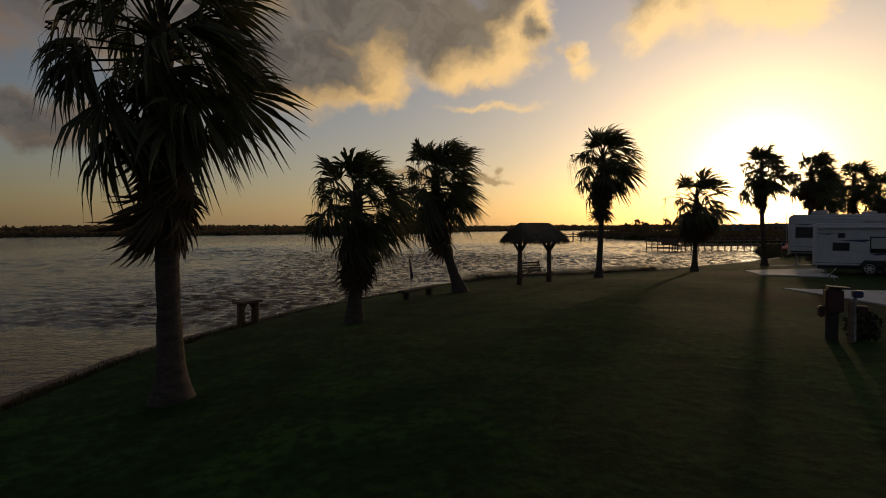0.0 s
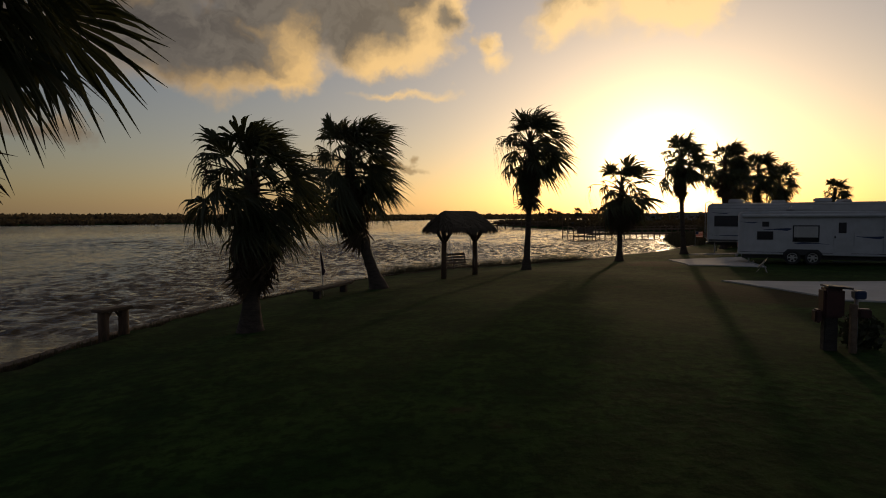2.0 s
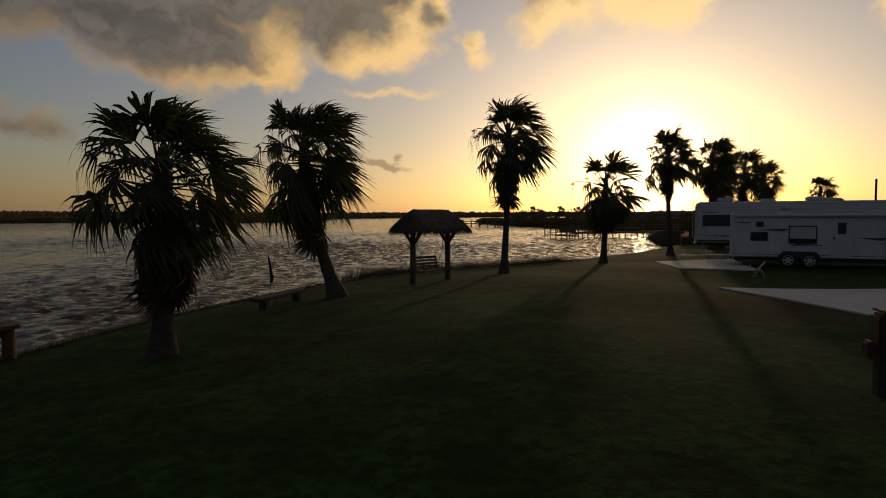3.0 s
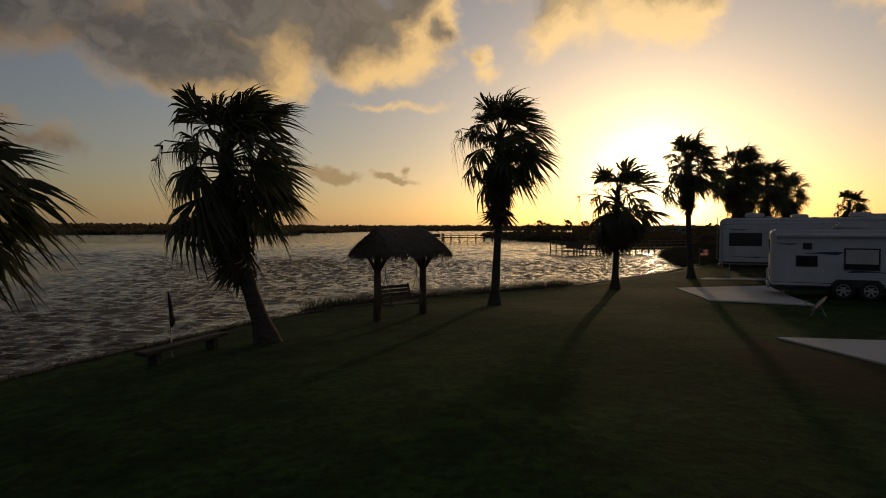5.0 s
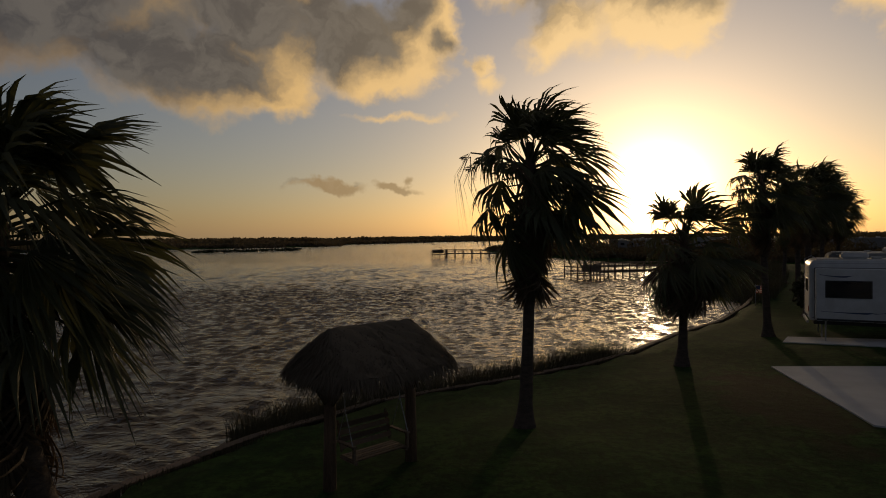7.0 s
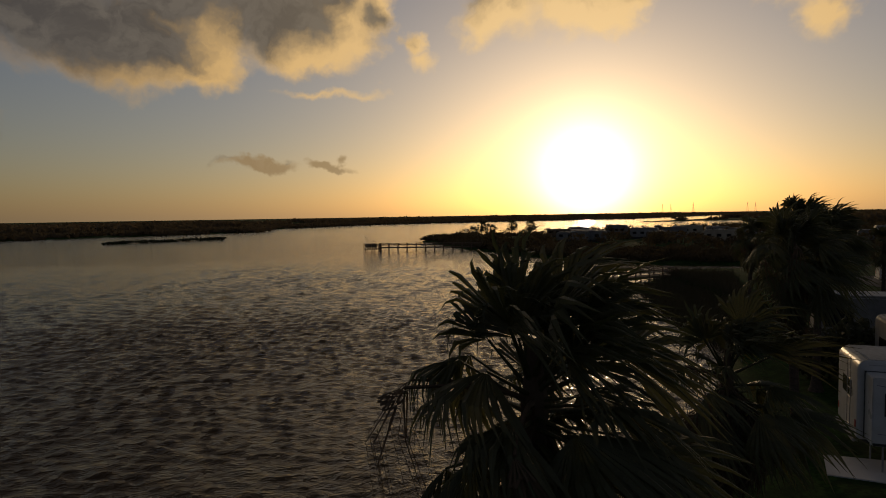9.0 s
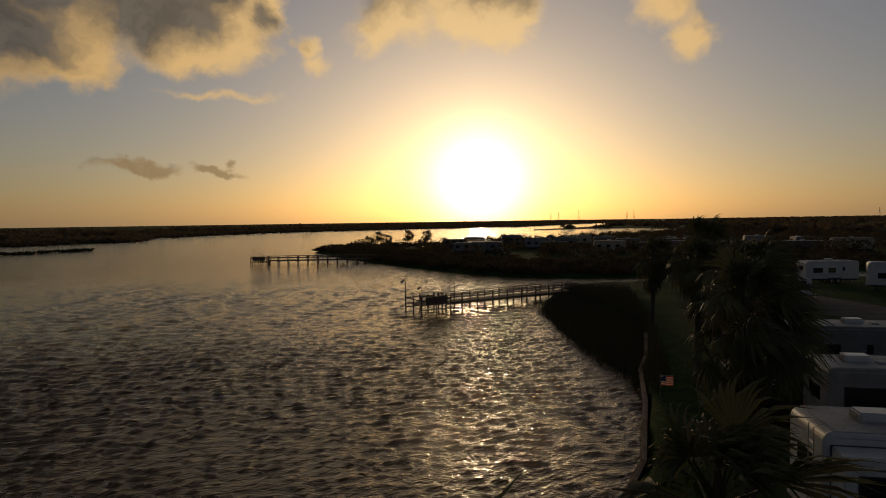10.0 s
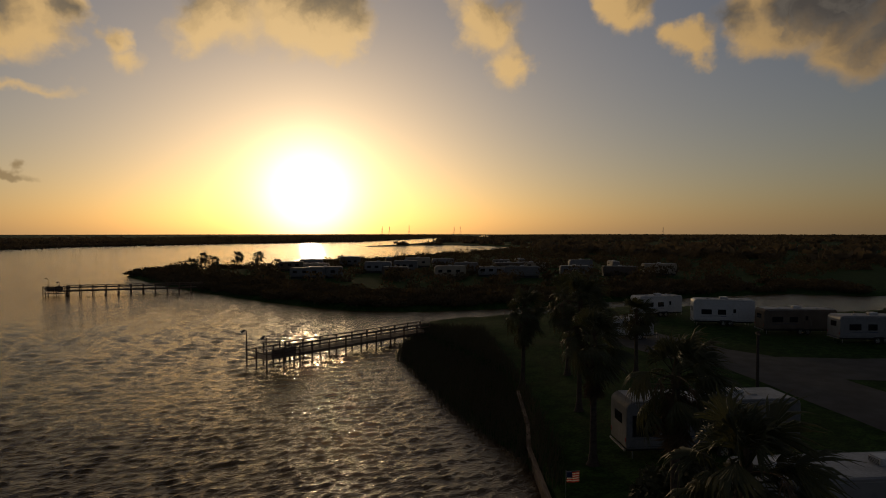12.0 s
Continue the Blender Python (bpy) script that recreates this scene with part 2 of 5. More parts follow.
ROAD = material("worn_asphalt", (0.090, 0.088, 0.085), (0.066, 0.064, 0.061), 0.95, grain=50, patch=0.6, bump=0.3, spec=0.15)
WHITE = material("white_fibreglass", (0.58, 0.58, 0.58), (0.49, 0.49, 0.48), 0.35, grain=3, patch=0.7, bump=0.03)
ROOF = material("rubber_roof", (0.46, 0.46, 0.45), (0.32, 0.32, 0.31), 0.7, grain=8, patch=0.8, bump=0.1)
NAVY = material("navy_vinyl", (0.03, 0.05, 0.13), (0.025, 0.04, 0.10), 0.4, grain=4, bump=0.02)
DARK = material("black_plastic", (0.025, 0.025, 0.026), (0.035, 0.034, 0.033), 0.55, grain=20, bump=0.1)
GLASS = material("tinted_glass", (0.012, 0.013, 0.015), (0.018, 0.018, 0.02), 0.08, grain=1, bump=0.01)
RUBBER = material("tyre_rubber", (0.02, 0.02, 0.02), (0.035, 0.033, 0.03), 0.85, grain=30, bump=0.3)
ALLOY = material("dull_alloy", (0.62, 0.62, 0.62), (0.45, 0.45, 0.45), 0.35, 0.9, grain=20, bump=0.05)
STEEL = material("galvanised_steel", (0.45, 0.45, 0.46), (0.33, 0.33, 0.34), 0.5, 0.8, grain=20, bump=0.1)
PVC = material("white_pipe", (0.7, 0.7, 0.68), (0.55, 0.54, 0.5), 0.5, grain=10, bump=0.05)
RED = material("faded_red_paint", (0.42, 0.05, 0.04), (0.30, 0.04, 0.03), 0.6, grain=12, bump=0.05)
RED_CLOTH = leaf_material("red_flag_cloth", (0.46, 0.05, 0.04), (0.36, 0.04, 0.03), 0.5, 0.8)
WHITE_CLOTH = leaf_material("white_flag_cloth", (0.66, 0.64, 0.60), (0.56, 0.54, 0.50), 0.5, 0.8)
MAROON = material("maroon_enamel", (0.070, 0.022, 0.018), (0.045, 0.018, 0.015), 0.5, grain=14, bump=0.08)
CLOTH = material("dark_flag_cloth", (0.06, 0.03, 0.04), (0.03, 0.02, 0.03), 0.9, grain=60, bump=0.2)
BROWN = material("brown_siding", (0.15, 0.115, 0.085), (0.11, 0.085, 0.062), 0.8, grain=8, patch=0.8, bump=0.1)
TAN = material("tan_siding", (0.45, 0.38, 0.28), (0.35, 0.29, 0.21), 0.7, grain=10, patch=0.8, bump=0.1)
GREY = material("grey_fibreglass", (0.26, 0.26, 0.26), (0.20, 0.20, 0.20), 0.45, grain=3, patch=0.7, bump=0.03)
BLIND = material("drawn_blind", (0.56, 0.55, 0.51), (0.48, 0.47, 0.44), 0.8, grain=12, bump=0.1)
# pale siding, its colour lowered to stand in for shade on the trailers
SHADED_SIDING = material("shade_dimmed_siding", (0.20, 0.195, 0.19), (0.15, 0.145, 0.14), 0.7, grain=6, patch=0.8, bump=0.1)


# ---- mesh helpers ----
def mesh_of(name, verts, faces, mat, smooth=False):
    me = bpy.data.meshes.new(name)
    me.from_pydata([tuple(v) for v in verts], [], faces)
    me.materials.append(mat)
    if smooth:
        me.shade_smooth()
    me.update()
    return me


def part(name, bm, mat, parent=None, label="", smooth=False):
    me = bpy.data.meshes.new(name)
    bm.to_mesh(me)
    bm.free()
    me.materials.append(mat)
    if smooth:
        me.shade_smooth()
    ob = new(name, me)
    ob.parent = parent
    return tagged(ob, label)


def piece(name, me, parent, m=None):
    ob = new(name, me)
    ob.parent = parent
    if m is not None:
        ob.matrix_basis = m
    return ob


def thing(name, x, y, z, turn=0.0, label="", category="", group="", kind=""):
    ob = new(name)
    ob.matrix_basis = pose(x, y, z, 0, 0, turn)
    return tagged(ob, label, category, group, kind)


def box(bm, lo, hi, bevel=0.0, m=None):
    lo, hi = Vector(lo), Vector(hi)
    made = bmesh.ops.create_cube(bm, size=1.0)["verts"]
    bmesh.ops.scale(bm, vec=hi - lo, verts=made)
    bmesh.ops.translate(bm, vec=(lo + hi) / 2, verts=made)
    if bevel:
        edges = {e for v in made for e in v.link_edges}
        made = bmesh.ops.bevel(bm, geom=list(edges), offset=bevel, segments=2, affect="EDGES")["verts"]
        made = list({v for v in made})
    if m is not None:
        bmesh.ops.transform(bm, matrix=m, verts=made)
    return bm


def boxed(lo, hi, bevel=0.0, m=None):
    return box(bmesh.new(), lo, hi, bevel, m)


def tube(bm, points, radii, sides=8, caps=True):
    """A tapered tube along points; rings stay square to the way."""
    points = [Vector(p) for p in points]
    if isinstance(radii, (int, float)):
        radii = [radii] * len(points)
    rings = []
    for i, p in enumerate(points):
        way = (points[min(i + 1, len(points) - 1)] - points[max(i - 1, 0)]).normalized()
        side = way.cross(Vector((0, 0, 1)) if abs(way.z) < 0.9 else Vector((1, 0, 0))).normalized()
        up = side.cross(way)
        rings.append([bm.verts.new(p + radii[i] * (math.cos(a) * side + math.sin(a) * up)) for a in [2 * math.pi * k / sides for k in range(sides)]])
    for a, b in zip(rings, rings[1:]):
        for k in range(sides):
            bm.faces.new((a[k], a[(k + 1) % sides], b[(k + 1) % sides], b[k]))
    if caps:
        bm.faces.new(list(reversed(rings[0])))
        bm.faces.new(rings[-1])
    return bm


def tubed(points, radii, sides=8):
    return tube(bmesh.new(), points, radii, sides)


# ---- the lie of the land ----
SHORE = [(-7.3, -60), (-7.2, 9.8), (-7.15, 13), (-6.8, 15), (-6.1, 18.0), (-5.1, 21.3), (-3.6, 24.5), (-2.1, 27.3), (-0.3, 30.5), (1.9, 33.2),
         (5.0, 35.9), (9, 37.7), (12.5, 39.4), (15.7, 41.7), (20.0, 45.8), (24.3, 49.2), (30.0, 55.4), (34.4, 60.7), (37.5, 63.6), (43.2, 69.9), (47.5, 76)]
MAIN = SHORE + [(51, 86), (54, 96), (58, 103), (64, 105.5), (75, 102.3), (90, 98.3), (104, 96.5), (110, 86), (113, 73), (129, 67), (170, 52), (400, -20),
                (4600, -800), (4600, -4600), (-7.3, -4600)]
PENINSULA = [(52.5, 236), (52, 195), (54.5, 172), (56.8, 152), (59.5, 138), (62.8, 128), (71, 119), (86, 112.7), (106, 108.5), (126, 102), (150, 93),
             (160, 78), (230, 55), (420, 0), (4600, -700), (4600, 4600), (1300, 1400), (1050, 1180), (800, 1000), (523, 696), (420, 600),
             (330, 545), (322, 531), (400, 545), (440, 515), (410, 430), (340, 362), (289, 329), (173, 278), (140, 267), (93, 252), (71, 266), (52, 243)]
FAR_SHORE = [(-4600, 150), (-600, 230), (-200, 320), (-100, 385), (-15, 440), (-6, 545), (100, 690), (300, 765), (480, 800), (650, 950),
             (1000, 1250), (1350, 1500), (4600, 4600), (-4600, 4600)]
SPIT = [(-64, 287), (-45, 298), (-24, 314), (-22, 318), (-44, 304), (-64, 291)]
MARSH = [(31, 56), (34.2, 62), (35.2, 66.0), (38.3, 74), (41.5, 81), (45, 89.2), (51, 96), (57, 102), (60, 92), (50, 78), (43, 69), (34, 58.5)]


def inside_distance(x, y, outline):
    """How far points lie inside a plan outline (negative outside)."""
    best, within = np.full(x.shape, 1e12), np.zeros(x.shape, bool)
    for (ax, ay), (bx, by) in zip(outline, outline[1:] + outline[:1]):
        dx, dy = bx - ax, by - ay
        k = np.clip(((x - ax) * dx + (y - ay) * dy) / (dx * dx + dy * dy), 0, 1)
        best = np.minimum(best, (x - ax - k * dx) ** 2 + (y - ay - k * dy) ** 2)
        if ay != by:
            within ^= ((ay > y) != (by > y)) & (x < ax + (y - ay) * dx / dy)
    return np.where(within, 1, -1) * np.sqrt(best)


def step(v, lo, hi):
    k = np.clip((v - lo) / (hi - lo), 0, 1)
    return k * k * (3 - 2 * k)


def land_height(x, y):
    x, y = np.asarray(x, float), np.asarray(y, float)
    d = inside_distance(x, y, MAIN)
    rise = 0.42 + 0.30 * step(-y, -34, -8)
    lawn = 0.86 + rise * step(d, 0.0, 11.0) + 0.03 * np.sin(0.7 * x + 0.3 * y) * step(d, 0.5, 4)
    z = -1.2 + (lawn + 1.2) * step(d, -0.40, 0.10)
    p = inside_distance(x, y, PENINSULA)
    z = np.maximum(z, -1.2 + 1.9 * step(p, -6, 2) + 0.5 * step(p, 2, 20) + 1.5 * step(p, 100, 600))
    f = inside_distance(x, y, FAR_SHORE)
    z = np.maximum(z, -1.2 + 2.0 * step(f, -8, 10) + 2.0 * step(f, 30, 300))
    s = inside_distance(x, y, SPIT)
    z = np.maximum(z, -1.2 + 1.7 * step(s, -3.5, 1.5))
    w = inside_distance(x, y, MARSH)
    return np.maximum(z, -1.2 + 1.32 * step(w, -1.0, 0.6))


def graded(lo, hi, fine, reach, growth):
    mid = list(np.arange(lo, hi + 1e-6, fine))
    out, gap = [], fine
    x = hi
    while x < reach:
        gap *= growth
        x += gap
        out.append(x)
    down, gap, x = [], fine, lo
    while x > -reach:
        gap *= growth
        x -= gap
        down.append(x)
    return np.array(down[::-1] + mid + out)


def spread_out(lo, hi, fine, below, above):
    """Grid lines that are fine from lo to hi and widen outwards by a ratio for each side."""
    mid = np.arange(lo, hi, fine).tolist()
    down, up, gap = [], [], fine
    while lo > -4600:
        gap *= below
        lo -= gap
        down.append(lo)
    gap = fine
    top = mid[-1]
    while top < 4600:
        gap *= above
        top += gap
        up.append(top)
    return np.array(down[::-1] + mid + up)


def build_ground():
    xs, ys = graded(-9, 52, 0.55, 4500, 1.045), graded(4, 80, 0.55, 4500, 1.045)
    gx, gy = np.meshgrid(xs, ys)
    z = land_height(gx.ravel(), gy.ravel())
    verts = np.column_stack([gx.ravel(), gy.ravel(), z])
    nx, ny = len(xs), len(ys)
    i = (np.arange(ny - 1)[:, None] * nx + np.arange(nx - 1)[None]).ravel()
    faces = np.column_stack([i, i + 1, i + nx + 1, i + nx])
    me = bpy.data.meshes.new("ground")
    me.from_pydata(verts.tolist(), [], faces.tolist())
    me.materials.append(GRASS)
    me.shade_smooth()
    tagged(new("ground", me), "dark mown lawn and low marshy shore land", "ground", kind="structure")
    xs, ys = spread_out(-14, 34, 0.20, 1.013, 1.022), spread_out(24, 80, 0.20, 1.12, 1.010)
    gx, gy = np.meshgrid(xs, ys)
    gap = np.maximum(np.gradient(xs)[None, :], np.gradient(ys)[:, None])
    r = np.random.default_rng(4)
    z = np.zeros(gx.shape)
    bendx, bendy = gx + 0.5 * np.sin(0.43 * gy + 0.2 * gx), gy + 0.5 * np.sin(0.37 * gx - 0.15 * gy)
    far = step(np.hypot(gx - 5, gy - 28), 25, 90)
    for n in range(60):
        lo, hi, slope = (0.48, 0.8, 0.056) if n < 30 else (0.8, 1.3, 0.022 + 0.018 * far) if n < 46 else (1.3, 2.2, 0.006 + 0.028 * far)
        span = r.uniform(lo, hi)
        a, k = radians(20) + r.normal(0, 0.5), 2 * math.pi / span
        wave = np.sin(k * (bendx * math.sin(a) + bendy * math.cos(a)) + r.uniform(0, 6.28))
        z += slope / k * wave * np.clip(1.8 - 3.2 * gap / span, 0, 1)
    z *= 1 + 0.35 * np.sin(0.11 * gx + 0.05 * gy + 1) * np.sin(0.06 * gy - 0.04 * gx)
    z += 0.5 * np.maximum(z, 0)  # crests are sharper than troughs
    nx, ny = len(xs), len(ys)
    i = (np.arange(ny - 1)[:, None] * nx + np.arange(nx - 1)[None]).ravel()
    me = bpy.data.meshes.new("water")
    faces = np.column_stack([i, i + 1, i + nx + 1, i + nx])
    me.vertices.add(nx * ny)
    me.vertices.foreach_set("co", np.column_stack([gx.ravel(), gy.ravel(), z.ravel()]).ravel())
    me.loops.add(faces.size)
    me.loops.foreach_set("vertex_index", faces.ravel())
    me.polygons.add(len(faces))
    me.polygons.foreach_set("loop_start", np.arange(0, faces.size, 4))
    me.update(calc_edges=True)
    me.materials.append(WATER)
    me.shade_smooth()
    tagged(new("water", me), "wind-rippled lake water under the low sun", "water", kind="structure")


def ground_at(x, y):
    return float(land_height(np.array([x]), np.array([y]))[0])


build_ground()


# ---- palms ----
def fan_mesh(name, mat, petiole, blade, spread, count, droop, seed, ragged=0.0, curl=0.0, nod=0.0, whole=0.55):
    """One fan leaf: a stalk along +x, then a pleated blade, whole near the stalk, that parts into drooping pointed fingers."""
    rng = random.Random(seed)
    bm = bmesh.new()
    bend = lambda r: -droop * 0.25 * (r / (petiole + blade)) ** 2
    tube(bm, [(petiole * k / 4, 0, bend(petiole * k / 4)) for k in range(5)], [0.03, 0.021, 0.017, 0.014, 0.012], 5)
    hub = Vector((petiole, 0, bend(petiole)))
    stations = (0.05, 0.3, whole, (1 + whole) / 2, 1.0)
    gap = 2 * radians(spread) / count
    cn, sn = math.cos(radians(nod)), math.sin(radians(nod))
    for k in range(count):
        a = radians(spread) * (2 * (k + 0.5) / count - 1)
        long = blade * (0.70 + 0.30 * math.cos(a * 0.75)) * rng.uniform(0.90, 1.10)
        if rng.random() < ragged:
            long *= rng.uniform(0.4, 0.85)
        twist = rng.uniform(-0.07, 0.07)
        fall = droop * rng.uniform(0.6, 1.5)
        rows = []
        for s in stations:
            r = s * long
            wide = min(s, whole) * blade * gap * 0.53 * (1.0 if s <= whole else max(0.05, (1.0 - s) / (1 - whole)))
            aa = a + twist * s * s
            way, side = Vector((math.cos(aa), math.sin(aa), 0)), Vector((-math.sin(aa), math.cos(aa), 0))
            down = -fall * max(0.0, s - 0.4) ** 2 * 1.3 - (1 - math.cos(a)) * curl * s - droop * 0.12 * s * s
            d = way * r * (1 - 0.25 * min(1.0, fall) * max(0.0, s - 0.5)) + Vector((0, 0, down * blade))
            d = Vector((d.x * cn + d.z * sn, d.y, d.z * cn - d.x * sn))
            ridge = Vector((0, 0, wide * 0.45))
            p = hub + d
            rows.append([bm.verts.new(p - side * wide - ridge), bm.verts.new(p + ridge), bm.verts.new(p + side * wide - ridge)])
        for q, t in zip(rows, rows[1:]):
            bm.faces.new((q[0], q[1], t[1], t[0]))
            bm.faces.new((q[1], q[2], t[2], t[1]))
    me = bpy.data.meshes.new(name)
    bm.to_mesh(me)
    bm.free()
    me.materials.append(mat)
    return me


STIFF_FANS = [fan_mesh("frond", LEAF, 0.58, 0.84, 58 + 10 * k, 20 + 2 * k, 0.10, 10 + k, 0.10, 0.25, 0, 0.62) for k in range(3)]
LIVE_FANS = [fan_mesh("frond", LEAF, 0.72, 0.80, 66 + 9 * k, 20 + 2 * k, 0.14, 15 + k, 0.14, 0.4, 4 + 6 * k, 0.62) for k in range(4)]
CUPPED_FANS = [fan_mesh("frond", LEAF, 0.76, 0.76, 72, 20, 0.2, 20 + k, 0.16, 0.6, 10 + 14 * k, 0.62) for k in range(3)]
OLD_FANS = [fan_mesh("frond", LEAF, 0.76, 0.76, 64 + 10 * k, 18, 0.2, 30 + k, 0.28, 0.5, 12 + 14 * k, 0.62) for k in range(2)]
STRING_FANS = [fan_mesh("frond", DRY_LEAF, 1.05, 0.66, 40, 6, 2.6, 70 + k, 0.3, 0.8, 48, 0.16) for k in range(3)]
DRY_FANS = [fan_mesh("dry_frond", DRY_LEAF, 0.50, 0.80, 44 + 12 * k, 20, 0.5, 50 + k, 0.25, 0.7, 12, 0.62) for k in range(3)]
WIND = Vector((0.26, -0.09, -0.02))


def leaf_pose(origin, way, size, roll):
    way = way.normalized()
    side = Vector((0, 0, 1)).cross(way)
    side = side.normalized() if side.length > 0.05 else Vector((0, 1, 0))
    up = way.cross(side)
    m = Matrix((way, side, up)).transposed().to_4x4()
    return Matrix.Translation(origin) @ m @ Matrix.Rotation(roll, 4, "X") @ Matrix.Diagonal((size, size, size, 1))


def aim(az, tilt):
    return Vector((math.cos(az) * math.cos(tilt), math.sin(az) * math.cos(tilt), math.sin(tilt)))


def crown_leaves(live, strings, girth, size, seed):
    """Leaves of a wind-blown crown as (name, mesh, pose), about the place where they leave the trunk."""
    rng = random.Random(seed)
    out = []
    for k in range(live):
        az = k * 2.39996 + rng.uniform(-0.6, 0.6)
        share = (k + 0.5) / live
        tilt = math.asin(0.97 - 1.62 * share ** 0.9) + rng.uniform(-0.18, 0.18)
        lee = math.cos(az)  # 1 on the side that the wind blows to
        way = aim(az, tilt) + WIND * (0.25 + 0.75 * math.cos(tilt))
        if share < 0.24:
            me, roll = STIFF_FANS[rng.randrange(3)], rng.uniform(-1.2, 1.2)
        elif share > 0.74:
            me, roll = OLD_FANS[rng.randrange(2)], rng.uniform(-0.6, 0.6)
        elif lee < -0.3:
            me, roll = CUPPED_FANS[rng.randrange(3)], rng.uniform(-0.8, 0.8)
        else:
            me, roll = LIVE_FANS[rng.randrange(4)], rng.uniform(-0.9, 0.9)
        inner = rng.choice((1.0, 1.0, 0.74)) if share > 0.2 else 1.0
        at = Vector((0, 0, 0.85 * size * (0.40 - share))) + aim(az, 0) * girth * 0.4
        out.append(("frond", me, leaf_pose(at, way, size * inner * rng.uniform(0.74, 1.10), roll)))
    for k in range(strings):
        az, tilt = math.pi + rng.uniform(-1.3, 1.3), radians(rng.uniform(10, 40))
        out.append(("frond", STRING_FANS[k % 3], leaf_pose(Vector((0, 0, 0.1)), aim(az, tilt), size * rng.uniform(0.9, 1.1), rng.uniform(-0.4, 0.4))))
    for k in range(6):
        az, tilt = k * 2.39996, radians(rng.uniform(58, 86))
        out.append(("frond", STIFF_FANS[rng.randrange(3)], leaf_pose(Vector((0, 0, 0.15 * size)), aim(az, tilt) + WIND * 0.35, size * rng.uniform(0.72, 0.95), rng.uniform(-1.4, 1.4))))
    return out


@functools.cache
def leaf_points(me):
    co = np.empty(len(me.vertices) * 3)
    me.vertices.foreach_get("co", co)
    return np.column_stack([co.reshape(-1, 3), np.ones(len(me.vertices))])


def blown(me, m, size, rng):
    """The points of a leaf in its palm's space, with the free ends of its fingers sagging and carried off by the wind."""
    p = (leaf_points(me) @ np.array(m).T)[:, :3]
    n = len(p) - 25  # the stalk comes first
    row = (np.arange(n) // 3) % 5
    free = np.array([0.0, 0.06, 0.26, 0.58, 1.0])[row] ** 1.35
    finger = np.arange(n) // 15
    gust = rng.uniform(0.6, 1.4, finger[-1] + 1)[finger]
    sag = rng.uniform(0.5, 1.5, finger[-1] + 1)[finger]
    push = np.array([0.17, -0.06, 0.0]) * gust[:, None] + np.array([0.0, 0.0, -0.26]) * sag[:, None]
    p[25:] += push * (size * free)[:, None]
    return p


def fan_copy(me, points):
    made = me.copy()
    made.vertices.foreach_set("co", points.ravel())
    made.update()
    return made


def fan_palm(x, y, top, skirt, girth, reach, lean, live, dry, skirt_wide, seed, label, group="palms along the shore", strings=2):
    """A fan palm whose crown ends at the height top and spreads to reach on each side, with a skirt of dry leaves down to the height skirt."""
    rng = random.Random(seed)
    z0 = ground_at(x, y)
    palm = thing("palm_tree", x, y, z0, 0, label, "palm tree", group)
    # the leaf size that gives the crown its spread, and the height of the heart that gives it its top
    gusts = np.random.default_rng(seed)
    spots = np.vstack([blown(me, m, 1.0, gusts) for _, me, m in crown_leaves(live, 0, girth, 1.0, seed)])
    size = 2 * reach / (np.percentile(spots[:, 0], 99.6) - np.percentile(spots[:, 0], 0.4))
    leaves = crown_leaves(live, strings, girth, size, seed)
    head = top - z0 - size * np.percentile(spots[:, 2], 99.8)
    spine = lambda h: Vector((lean[0] * math.sin(min(1, max(0, h / head)) * math.pi / 2), lean[1] * math.sin(min(1, max(0, h / head)) * math.pi / 2), h))
    bm, pts, radii = bmesh.new(), [], []
    n = 30
    for k in range(n + 1):
        h = -0.25 + (head + 0.45) * k / n
        r = girth * (0.62 + 0.62 * math.exp(-max(0, h) / 0.38) - 0.08 * k / n) * rng.uniform(0.95, 1.05)
        pts.append(spine(h) if h > 0 else Vector((0, 0, h)))
        radii.append(r * (1.2 + 0.05 * (k % 2)))
    part("trunk", tube(bm, pts, radii, 12), BARK, palm, smooth=True)
    # heart of young leaf stalks
    part("crownshaft", tubed([spine(head - 0.3), spine(head + 0.1), spine(head) + Vector((0, 0, 0.55 * size))], [girth * 0.75, girth * 0.8, 0.06], 9), DRY_LEAF, palm)
    lift = Matrix.Translation(spine(head))
    for name, me, m in leaves:
        piece(name, fan_copy(me, blown(me, m, size, gusts)), palm, lift)
    hang = size * (0.70 + 0.22 * skirt_wide)
    span = head - (skirt - z0) - 1.1 * hang
    for k in range(dry):
        az = k * 2.39996 + rng.uniform(-0.5, 0.5)
        share = rng.random() ** 0.8
        h = head + 0.05 - max(0.3, span) * share
        tilt = radians(-66 - 18 * share ** 0.6 + rng.uniform(-12, 12)) * (1 - (0.05 + 0.30 * skirt_wide) * (1 - share) ** 0.8)
        at = spine(h) + aim(az, 0) * girth * 0.5
        piece("dry_frond", DRY_FANS[rng.randrange(3)], palm, leaf_pose(at, aim(az, tilt) + WIND * (0.35 - 0.25 * share), hang * rng.uniform(0.6, 1.15), rng.uniform(-0.5, 0.5)))
    return palm


